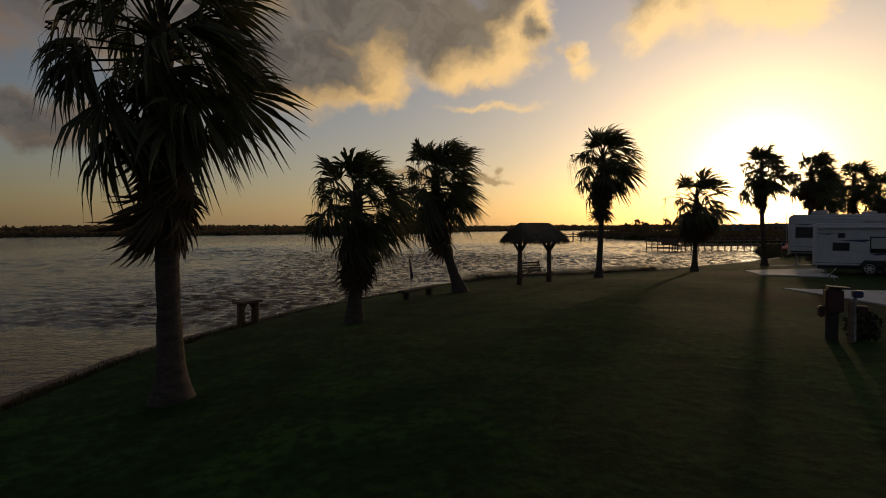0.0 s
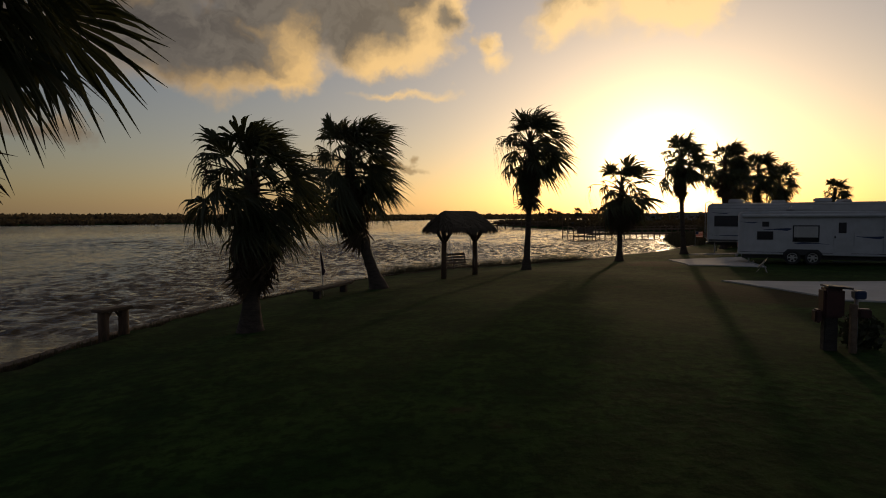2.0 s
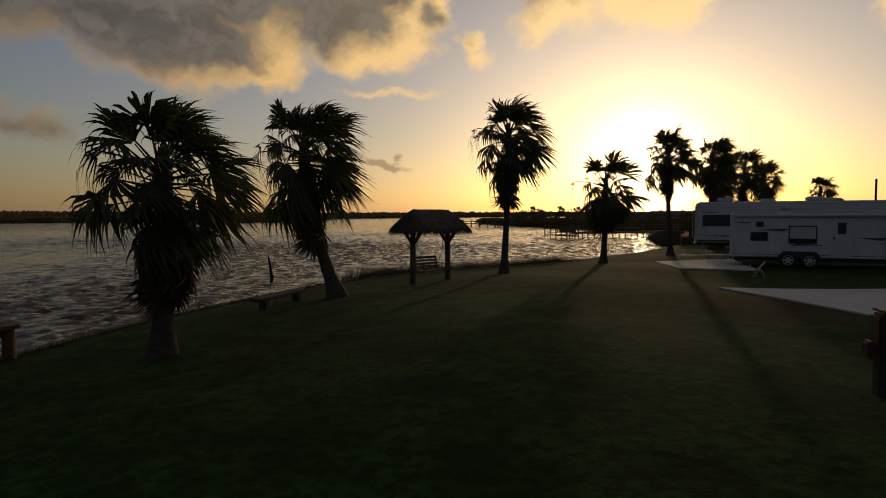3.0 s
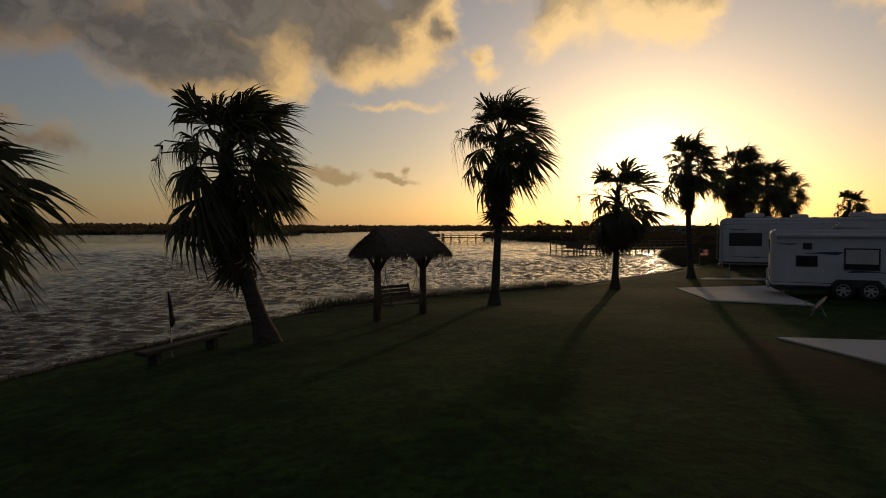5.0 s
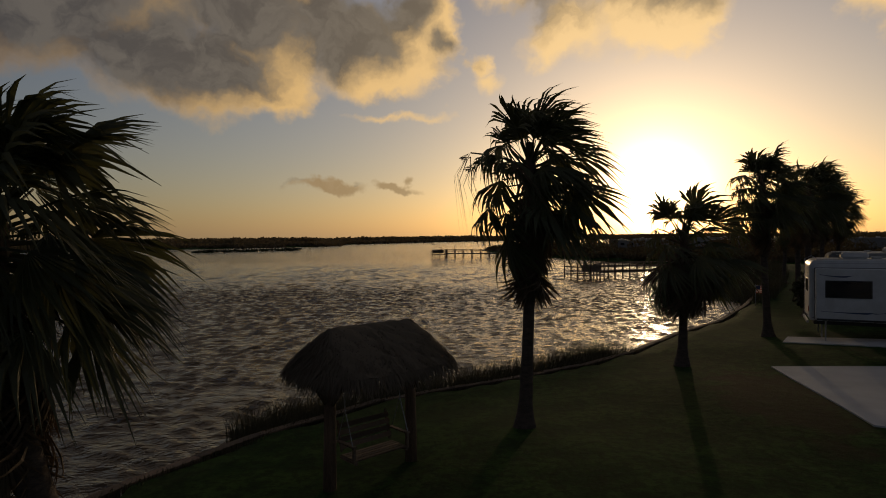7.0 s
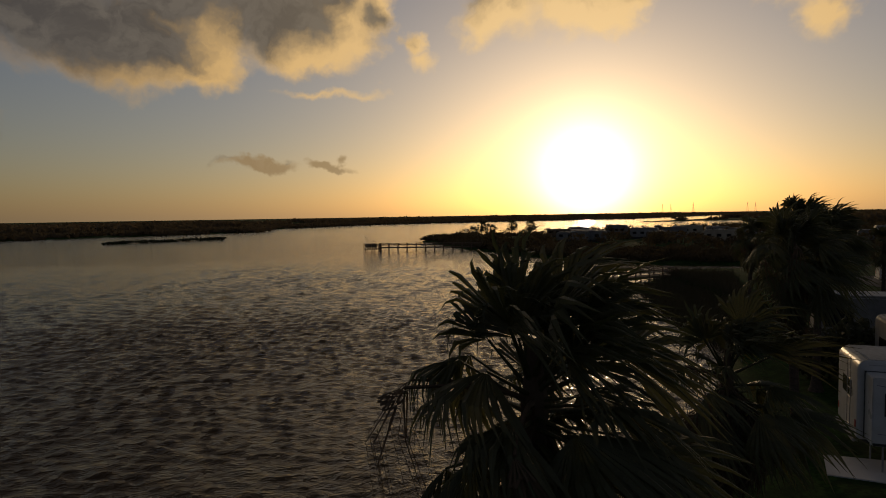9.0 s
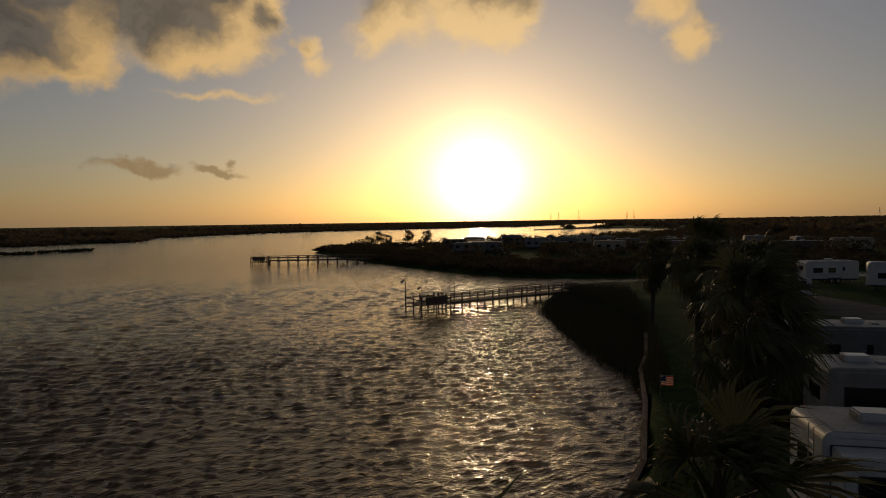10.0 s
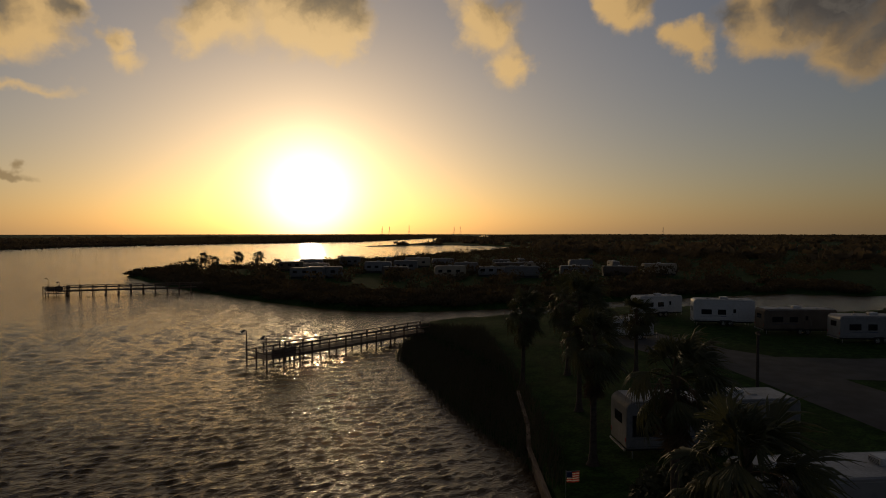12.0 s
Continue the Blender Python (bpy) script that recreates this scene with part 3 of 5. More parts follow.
fan_palm(-4.2, 9.5, 8.6, 3.2, 0.25, 1.68, (-0.15, 0.2), 56, 64, 0.6, 1, "tall wind-blown fan palm with a long dry skirt on the lawn", strings=3)
fan_palm(-2.5, 17.5, 5.95, 1.75, 0.24, 1.6, (0.1, 0.0), 48, 64, 0.8, 2, "short bushy fan palm skirted with dry leaves almost to the lawn", strings=3)
fan_palm(0.75, 25.9, 7.55, 2.3, 0.27, 1.78, (-1.05, 0.3), 52, 70, 0.4, 3, "leaning fan palm with a thick dry skirt at the water's edge")
fan_palm(8.2, 32.1, 9.05, 3.85, 0.20, 1.72, (0.25, 0.2), 52, 56, 0.35, 4, "slender tall fan palm beside the thatched swing shelter", strings=3)
fan_palm(15.75, 38.3, 7.35, 2.55, 0.20, 1.85, (0.1, 0.0), 28, 84, 1.2, 5, "fan palm with a sparse crown over a round dry skirt")
fan_palm(22.7, 43.2, 9.55, 4.6, 0.21, 1.85, (-0.3, 0.0), 50, 48, 0.4, 6, "tall fan palm near the parked trailers")
fan_palm(29.2, 48.8, 9.65, 4.8, 0.23, 1.9, (0.0, 0.0), 48, 40, 0.6, 7, "fan palm between two parked trailers")
fan_palm(34.7, 56.6, 9.3, 4.2, 0.24, 1.9, (0.0, 0.0), 48, 37, 0.6, 8, "fan palm in front of a grey trailer by the seawall")
fan_palm(42.0, 63.2, 10.4, 4.5, 0.23, 2.2, (0.1, 0.0), 48, 31, 0.6, 9, "tall fan palm in a clump by the seawall")
fan_palm(44.2, 70.6, 9.0, 3.6, 0.23, 1.9, (0.2, 0.0), 44, 31, 0.6, 11, "fan palm in a clump by the seawall")
fan_palm(49.7, 70.4, 10.0, 4.2, 0.24, 2.2, (0.1, 0.0), 46, 37, 0.8, 13, "tall fan palm in a clump by the seawall")
fan_palm(53.8, 66.3, 7.8, 4.5, 0.22, 1.5, (0.0, 0.0), 40, 19, 0.4, 12, "lone fan palm behind the trailers")


# ---- thatched swing shelter ----
def shelter():
    z0 = ground_at(4.5, 29.85)
    hut = thing("swing_shelter", 4.5, 29.85, z0, 34.5, "palm-thatched shelter on two log posts over a swing", "shelter")
    rng = random.Random(21)
    for s in (-1, 1):
        post = part("post", tubed([(s * 0.98, 0.02, -0.3), (s * 0.97, 0, 0.9), (s * 0.95, 0, 2.35)], [0.135, 0.12, 0.11], 10), LOG, hut, smooth=True)
        for q in (-1, 1):
            part("brace", tubed([(s * 0.96, 0, 1.5), (s * 0.96 + q * 0.50, 0, 2.27)], [0.06, 0.055], 7), LOG, hut, smooth=True)
            part("brace", tubed([(s * 0.96, 0, 1.5), (s * 0.96, q * 0.75, 2.27)], [0.05, 0.045], 7), LOG, hut, smooth=True)
        part("cross_beam", tubed([(s * 0.96, -1.0, 2.31), (s * 0.96, 1.0, 2.31)], 0.06, 8), LOG, hut, smooth=True)
    part("tie_beam", tubed([(-1.4, 0, 2.33), (1.4, 0, 2.33)], 0.075, 8), LOG, hut, smooth=True)
    # thatch: a hipped, slightly sagging body with a rounded hem
    ridge, high, low, ex, ey = 0.97, 2.97, 2.22, 1.52, 1.22
    bm = bmesh.new()
    rows = []
    for k in range(9):
        s = k / 8
        hx, hy = ridge + (ex - ridge) * s, 0.06 + (ey - 0.06) * s
        z = high - (high - low) * (0.75 * s + 0.25 * s * s)
        ring = []
        for q in range(48):
            a = 2 * math.pi * q / 48
            c, d = math.cos(a), math.sin(a)
            e = 5.0 - 1.5 * s
            f = (abs(c) ** e + abs(d) ** e) ** (-1 / e)
            ring.append(bm.verts.new((hx * c * f + rng.uniform(-0.02, 0.02), hy * d * f + rng.uniform(-0.02, 0.02), z + rng.uniform(-0.025, 0.025))))
        rows.append(ring)
    inner = [bm.verts.new(v.co * 0.93 + Vector((0, 0, 0.09))) for v in rows[-1]]
    rows.append(inner)
    peak = [bm.verts.new(Vector((v.co.x * 0.8, v.co.y * 0.1, high - 0.15))) for v in rows[0]]
    rows.append(peak)
    bm.faces.new(rows[0])
    for a, b in zip(rows, rows[1:]):
        for q in range(48):
            bm.faces.new((a[q], a[(q + 1) % 48], b[(q + 1) % 48], b[q]))
    bmesh.ops.recalc_face_normals(bm, faces=bm.faces)
    part("thatch_roof", bm, THATCH, hut, "shaggy grey-brown palm thatch")
    # loose straws over the roof and hanging from its hem
    verts, faces = [], []
    for k in range(5200):
        s = 1.0 if rng.random() < 0.5 else rng.random() ** 0.5
        a = rng.uniform(0, 2 * math.pi)
        hx, hy = ridge + (ex - ridge) * s, 0.06 + (ey - 0.06) * s
        e = 5.0 - 1.5 * s
        c, d = math.cos(a), math.sin(a)
        f = (abs(c) ** e + abs(d) ** e) ** (-1 / e)
        z = high - (high - low) * (0.75 * s + 0.25 * s * s)
        p = Vector((hx * c * f, hy * d * f, z + 0.015))
        out = Vector((c * f, d * f * 0.9, 0)).normalized()
        way = (out * rng.uniform(0.15, 0.8) + Vector((rng.uniform(-0.35, 0.35), rng.uniform(-0.35, 0.35), -1.0 if s > 0.97 else -0.55))).normalized()
        long, wide = rng.uniform(0.12, 0.40) if rng.random() < 0.85 else rng.uniform(0.3, 0.5), rng.uniform(0.008, 0.022)
        side = way.cross(Vector((0, 0, 1))).normalized() * wide
        i = len(verts)
        verts += [p - side, p + side, p + way * long]
        faces.append((i, i + 1, i + 2))
    straw = piece("straw", mesh_of("straw", verts, faces, THATCH), hut)
    tagged(straw, "loose straw ends fringing the roof", kind="stuff")


def chain_run(a, b):
    """Small links from a to b, as one tube with pinches."""
    a, b = Vector(a), Vector(b)
    n = max(6, int((b - a).length / 0.05))
    return tubed([a + (b - a) * k / n for k in range(n + 1)], [0.014 if k % 2 else 0.007 for k in range(n + 1)], 5)


def porch_swing():
    z0 = ground_at(4.5, 29.85)
    seat = thing("porch_swing", 4.55, 29.85, z0 + 0.45, 34.5, "slatted wooden swing bench hung on chains under the thatch", "swing")
    for k in range(5):
        part("seat_slat", boxed((-0.62, -0.22 + 0.1 * k, 0.0), (0.62, -0.13 + 0.1 * k, 0.025), 0.006), PLANK, seat)
    tip = pose(0, 0.26, 0.06, -14)
    for k in range(4):
        part("back_slat", boxed((-0.62, 0, 0.06 + 0.13 * k), (0.62, 0.025, 0.16 + 0.13 * k), 0.006, tip), PLANK, seat)
    for s in (-1, 1):
        part("arm_rest", boxed((s * 0.64 - 0.05, -0.26, 0.27), (s * 0.64 + 0.05, 0.36, 0.30), 0.008), PLANK, seat)
        part("arm_post", boxed((s * 0.64 - 0.025, -0.24, -0.03), (s * 0.64 + 0.025, -0.18, 0.27), 0.006), PLANK, seat)
        part("seat_rail", boxed((s * 0.6 - 0.03, -0.24, -0.06), (s * 0.6 + 0.03, 0.3, -0.004), 0.006), PLANK, seat)
        part("back_post", boxed((s * 0.58 - 0.025, 0.03, 0), (s * 0.58 + 0.025, 0.06, 0.62), 0.006, tip), PLANK, seat)
        top = (s * 0.66, 0.05, 1.78)
        part("chain", chain_run((s * 0.66, -0.2, 0.3), (s * 0.66, 0.05, 0.95)), STEEL, seat)
        part("chain", chain_run((s * 0.66, 0.32, 0.3), (s * 0.66, 0.05, 0.95)), STEEL, seat)
        part("chain", chain_run((s * 0.66, 0.05, 0.95), top), STEEL, seat)


shelter()
porch_swing()


# ---- trailers ----
def wheel(parent, x, y, z, r, side):
    at = pose(x, y, z, 90, 0, 0)
    bm = bmesh.new()
    prof = [(r * 0.62, -0.10), (r * 0.92, -0.11), (r, -0.07), (r, 0.07), (r * 0.92, 0.11), (r * 0.62, 0.10)]
    rings = [[bm.verts.new((q * math.cos(2 * math.pi * k / 28), q * math.sin(2 * math.pi * k / 28), h)) for k in range(28)] for q, h in prof]
    for a, b in zip(rings, rings[1:] + rings[:1]):
        for k in range(28):
            bm.faces.new((a[k], a[(k + 1) % 28], b[(k + 1) % 28], b[k]))
    tyre_wheel = part("wheel", bm, RUBBER, parent, smooth=True)
    tyre_wheel.matrix_basis = at
    rim = bmesh.new()
    for k in range(6):
        a = 2 * math.pi * k / 6
        box(rim, (0.05, -0.035, -0.02), (r * 0.6, 0.035, 0.02), 0.008, pose(0, 0, side * 0.07, 0, 0, math.degrees(a)))
    tube(rim, [(0, 0, side * 0.03), (0, 0, side * 0.09)], [0.085, 0.06], 14)
    ring = [[rim.verts.new((q * math.cos(2 * math.pi * k / 24), q * math.sin(2 * math.pi * k / 24), h)) for k in range(24)] for q, h in ((r * 0.56, side * 0.05), (r * 0.56, side * 0.1), (r * 0.64, side * 0.1), (r * 0.64, side * 0.05))]
    for a, b in zip(ring, ring[1:] + ring[:1]):
        for k in range(24):
            rim.faces.new((a[k], a[(k + 1) % 24], b[(k + 1) % 24], b[k]))
    part("rim", rim, ALLOY, tyre_wheel, "dull alloy wheel rim")


def window(parent, x, y, z0, x1, z1, side, blind=False):
    """A framed pane on the long side at y; side is -1 or 1."""
    g = 0.035
    f = bmesh.new()
    d = side * 0.02
    for lo, hi in (((x - g, z0 - g), (x1 + g, z0)), ((x - g, z1), (x1 + g, z1 + g)), ((x - g, z0), (x, z1)), ((x1, z0), (x1 + g, z1))):
        box(f, (lo[0], min(y, y + d), lo[1]), (hi[0], max(y, y + d), hi[1]), 0.0)
    ob = part("window", f, DARK, parent)
    part("pane", boxed((x, min(y + d * 0.2, y + d * 0.6), z0), (x1, max(y + d * 0.2, y + d * 0.6), z1)), GLASS, ob)
    if blind:
        part("blind", boxed((x + 0.02, min(y + d * 0.65, y + d * 0.8), z0 + 0.2), (x1 - 0.02, max(y + d * 0.65, y + d * 0.8), z1 - 0.02)), BLIND, ob, "drawn pale blind")


def swoosh(parent, x0, x1, y, z, rise, fat, side, mat=None):
    """A curved decal stripe that swells from a thin tail and ends in a slanted hook."""
    n = 16
    bm = bmesh.new()
    a, b = [], []
    for k in range(n + 1):
        s = k / n
        x = x0 + (x1 - x0) * s
        mid = z + rise * math.sin(math.pi * 0.75 * s)
        h = fat * (0.12 + 0.88 * s ** 1.4) * (1.0 if s < 0.86 else max(0.03, (1 - s) / 0.14))
        a.append(bm.verts.new((x + 0.12 * s, y + side * 0.004, mid + h * 0.35)))
        b.append(bm.verts.new((x, y + side * 0.004, mid - h * 0.65)))
    for k in range(n):
        bm.faces.new((a[k], a[k + 1], b[k + 1], b[k]) if side > 0 else (b[k], b[k + 1], a[k + 1], a[k]))
    part("stripe", bm, mat or NAVY, parent, "curved navy stripe")


def trailer(x, y, turn, long, wide, tall, label, floor=0.62, axle=0.5, nose=0.35, windows=(), doors=(), stripes=(), ladder=False, awning=False,
            ac=(0.45,), body_mat=None, group="parked travel trailers", slide=()):
    """A travel trailer: its end face stands at (x, y), its length runs along local +x, and local y points away from its door side."""
    z0 = ground_at(x + 2 * math.cos(radians(turn)), y + 2 * math.sin(radians(turn)))
    rv = thing("travel_trailer", x, y, z0, turn, label, "trailer", group)
    body_mat = body_mat or WHITE
    # body: side profile with rounded ends, swept across the width
    prof = []
    for cx, cz, r, a0 in ((nose, tall - nose, nose, 180), (long - nose * 0.8, tall - nose * 0.8, nose * 0.8, 90), (long - 0.12, floor + 0.12, 0.12, 0), (0.12, floor + 0.12, 0.12, -90)):
        prof += [(cx + r * math.cos(radians(a0 - 90 * k / 6)), cz + r * math.sin(radians(a0 - 90 * k / 6))) for k in range(7)]
    bm = bmesh.new()
    edge = 0.07
    rings = [[bm.verts.new((long / 2 + (px - long / 2) * (1 - q / long * 2), yy, floor + (pz - floor) * (1 - q / (tall - floor)) + q * 0.5)) for px, pz in prof]
             for yy, q in ((0, edge), (edge * 0.4, edge * 0.3), (edge, 0), (wide - edge, 0), (wide - edge * 0.4, edge * 0.3), (wide, edge))]
    n = len(prof)
    for a, b in zip(rings, rings[1:]):
        for k in range(n):
            bm.faces.new((a[k], a[(k + 1) % n], b[(k + 1) % n], b[k]))
    bm.faces.new(rings[0])
    bm.faces.new(list(reversed(rings[-1])))
    bmesh.ops.recalc_face_normals(bm, faces=bm.faces)
    part("body", bm, body_mat, rv)
    part("roof", boxed((nose * 0.9, 0.06, tall - 0.004), (long - nose * 0.8, wide - 0.06, tall + 0.02), 0.008), ROOF, rv, "pale rubber roof")
    for k in ac:
        a = part("air_conditioner", boxed((long * k, wide / 2 - 0.36, tall + 0.018), (long * k + 1.0, wide / 2 + 0.36, tall + 0.30), 0.07), WHITE, rv)
        for s in range(4):
            part("louvre", boxed((long * k - 0.012, wide / 2 - 0.26, tall + 0.07 + s * 0.05), (long * k + 0.004, wide / 2 + 0.26, tall + 0.09 + s * 0.05)), DARK, a)
    for k in (0.22, 0.75):
        part("roof_vent", boxed((long * k, wide * 0.3, tall + 0.018), (long * k + 0.4, wide * 0.3 + 0.4, tall + 0.11), 0.03), ROOF, rv)
    # running gear
    part("chassis", boxed((0.2, 0.35, floor - 0.2), (long - 0.2, wide - 0.35, floor - 0.003)), DARK, rv)
    r = 0.36
    for s in (-1, 1):
        ax = long * axle + s * 0.43
        for yy, side in ((0.085, 1), (wide - 0.085, -1)):
            wheel(rv, ax, yy, r, r, side)
    well = bmesh.new()
    c, lo = long * axle, floor + 0.012
    edge = [(c - 0.43 - r * 1.14, lo), (c - 0.43 - r * 1.08, lo + 0.10), (c - 0.43 - r * 0.6, r * 2.12), (c + 0.43 + r * 0.6, r * 2.12), (c + 0.43 + r * 1.08, lo + 0.10), (c + 0.43 + r * 1.14, lo)]
    front, back = [well.verts.new((px, -0.006, pz)) for px, pz in edge], [well.verts.new((px, 0.03, pz)) for px, pz in edge]
    well.faces.new(front)
    for k in range(len(edge)):
        q = (k + 1) % len(edge)
        well.faces.new((front[k], front[q], back[q], back[k]))
    part("wheel_well", well, DARK, rv)
    for xx in (0.5, long - 0.7):
        for yy in (0.45, wide - 0.45):
            part("jack", tubed([(xx, yy, 0.0), (xx, yy, floor - 0.05)], 0.03, 6), STEEL, rv)
    part("bumper", boxed((-0.09, 0.1, floor - 0.12), (-0.004, wide - 0.1, floor - 0.01), 0.01), STEEL, rv)
    part("hitch", tubed([(long - 0.1, wide / 2, floor - 0.15), (long + 0.9, wide / 2, floor - 0.2)], 0.05, 6), DARK, rv)
    part("hitch_jack", tubed([(long + 0.7, wide / 2, 0.0), (long + 0.7, wide / 2, floor + 0.1)], 0.035, 6), STEEL, rv)
    for k, (x0, zz, x1, z1) in enumerate(windows):
        face = -slide[2] if slide and slide[0] < x0 < slide[1] else 0.0
        window(rv, x0, face, zz, x1, z1, -1, bool(awning) and k == 1)
    for x0 in doors:
        d = part("door", boxed((x0, -0.022, floor + 0.03), (x0 + 0.72, 0.012, floor + 1.85), 0.008), body_mat, rv)
        part("door_window", boxed((x0 + 0.2, -0.03, floor + 1.1), (x0 + 0.52, -0.023, floor + 1.6), 0.0), GLASS, d)
        part("handle", boxed((x0 + 0.04, -0.05, floor + 0.85), (x0 + 0.1, -0.023, floor + 0.97), 0.006), DARK, d)
        part("grab_rail", tubed([(x0 + 0.82, -0.01, floor + 0.5), (x0 + 0.82, -0.07, floor + 0.55), (x0 + 0.82, -0.07, floor + 1.1), (x0 + 0.82, -0.01, floor + 1.15)], 0.014, 6), STEEL, rv)
        st = part("entry_step", boxed((x0, -0.32, floor - 0.28), (x0 + 0.7, 0.02, floor - 0.24), 0.006), DARK, rv)
    for x0, x1, zz, rise, fat in stripes:
        swoosh(rv, x0, x1, -slide[2] if slide and slide[0] < x0 < slide[1] else 0.0, zz, rise, fat, -1)
    part("trim", boxed((nose, -0.012, tall - 0.16), (long - nose, 0.004, tall - 0.13), 0.004), STEEL, rv)
    part("belt_rail", boxed((0.1, -0.01, floor + 0.12), (long - 0.1, 0.004, floor + 0.14), 0.003), DARK, rv)
    # end face towards the water
    part("end_window", boxed((-0.014, wide * 0.28, floor + 1.2), (0.008, wide * 0.72, floor + 1.75), 0.02), GLASS, rv)
    for yy in (0.12, wide - 0.22):
        part("tail_lamp", boxed((-0.02, yy, floor + 0.35), (0.01, yy + 0.1, floor + 0.6), 0.01), RED, rv)
    if ladder:
        lad = part("ladder", tubed([(-0.02, 0.25, floor + 0.2), (-0.14, 0.25, floor + 0.3), (-0.14, 0.25, tall + 0.05), (0.12, 0.25, tall + 0.16), (0.35, 0.25, tall + 0.02)], 0.014, 6), STEEL, rv)
        part("rail", tubed([(-0.02, 0.62, floor + 0.2), (-0.14, 0.62, floor + 0.3), (-0.14, 0.62, tall + 0.05), (0.12, 0.62, tall + 0.16), (0.35, 0.62, tall + 0.02)], 0.014, 6), STEEL, lad)
        for k in range(7):
            part("rung", tubed([(-0.14, 0.25, floor + 0.4 + 0.3 * k), (-0.14, 0.62, floor + 0.4 + 0.3 * k)], 0.012, 6), STEEL, lad)
    if awning:
        aw = part("awning", tubed([(awning[0], -0.10, tall - 0.22), (awning[1], -0.10, tall - 0.22)], 0.085, 12), WHITE, rv, "rolled white awning", True)
        for xx in awning:
            part("awning_arm", boxed((xx - 0.03, -0.10, floor + 0.15), (xx + 0.03, -0.012, tall - 0.2), 0.006), WHITE, aw)
    if slide:
        x0, x1, deep, low, high = slide
        room = part("slide_out", boxed((x0, -deep, low), (x1, 0.02, high), 0.03), body_mat, rv, "white slide-out room on the side")
        part("seal", boxed((x0 - 0.02, -0.05, low - 0.02), (x1 + 0.02, -0.004, high + 0.02)), DARK, room)
        part("slide_trim", boxed((x0 + 0.02, -deep - 0.008, low + 0.02), (x1 - 0.02, -deep + 0.004, low + 0.10), 0.003), DARK, room)
        for xx in (x0 + 0.35, x1 - 0.5):
            part("slide_leg", tubed([(xx, -deep + 0.2, 0.0), (xx, -deep + 0.2, low)], 0.03, 6), STEEL, room)
    return rv


U = -35.0  # the way the trailers point, away from the water
trailer(19.0, 31.3, U, 9.6, 2.45, 2.62, "white travel trailer with navy swooshes and twin axles parked on grass", axle=0.297, nose=0.2, floor=0.47,
        windows=((0.9, 1.25, 1.55, 1.6), (2.45, 1.15, 3.5, 1.9), (1.12, 1.9, 1.36, 2.08), (6.7, 1.25, 7.5, 1.8)), doors=(4.1,),
        stripes=((1.15, 2.35, 1.72, 0.03, 0.17), (3.95, 2.45, 1.02, 0.06, 0.12), (5.0, 6.1, 1.42, -0.04, 0.17), (6.0, 7.3, 1.72, 0.05, 0.14), (0.1, 0.85, 2.12, -0.05, 0.09)),
        awning=(0.2, 6.1), ac=(0.24,))
trailer(23.45, 41.6, U, 10.5, 2.5, 3.35, "tall white fifth-wheel trailer with dark windows and a rear ladder", axle=0.62, nose=0.3, floor=0.75,
        windows=((0.55, 1.85, 2.1, 2.5), (2.95, 1.5, 4.6, 2.5), (6.4, 1.7, 7.2, 2.4)), doors=(7.6,), slide=(0.2, 5.6, 0.85, 0.85, 3.0),
        stripes=((0.35, 2.2, 1.25, -0.03, 0.09), (0.3, 1.4, 2.78, -0.08, 0.09), (2.2, 4.4, 1.2, 0.15, 0.14), (5.7, 7.2, 1.5, 0.2, 0.16)), ladder=True, ac=(0.12, 0.6))
trailer(30.2, 46.0, U, 9.4, 2.5, 3.35, "grey travel trailer with a large dark side window", body_mat=GREY, axle=0.6, nose=0.25, floor=0.7,
        windows=((0.6, 1.7, 2.2, 2.6), (3.2, 1.9, 3.9, 2.5), (5.0, 1.8, 6.2, 2.4)), doors=(7.2,), stripes=((0.4, 5, 1.35, 0.2, 0.1),), ac=(0.1, 0.55))
trailer(36.0, 55.4, U, 9.8, 2.45, 3.2, "pale rounded travel trailer, darkened for palm shade, with a dark end window", body_mat=SHADED_SIDING, axle=0.6, nose=0.45, floor=0.65,
        windows=((0.35, 1.35, 1.75, 2.45), (4.5, 1.6, 5.5, 2.2)), doors=(6.6,), stripes=((0.6, 4, 1.2, 0.1, 0.1),), ac=(0.62,))
for x, y, turn, long, tall, label in ((84.5, 85.5, -25, 7.0, 3.0, "small white travel trailer by the channel"), (83.6, 77.0, -53, 7.4, 3.4, "white fifth-wheel trailer with grey swooshes by the channel"),
                                      (83.2, 68.0, -42, 8.5, 3.0, "brown travel trailer by the channel"), (83.0, 60.0, -42, 8.0, 3.0, "grey travel trailer by the channel"),
                                      (66, 77, -40, 4.5, 2.4, "small pale camper beside the palms")):
    trailer(x, y, turn, long, 2.45, tall, label, axle=0.55, nose=0.4, windows=((1.0, 1.5, 2.2, 2.1), (3.0, 1.5, 3.9, 2.1)), doors=((4.6,) if long > 5 else ()),
            stripes=((0.5, 4, 1.1, 0.2, 0.1),), group="trailers beyond the road", body_mat=BROWN if "brown" in label else GREY if "grey travel" in label else None)


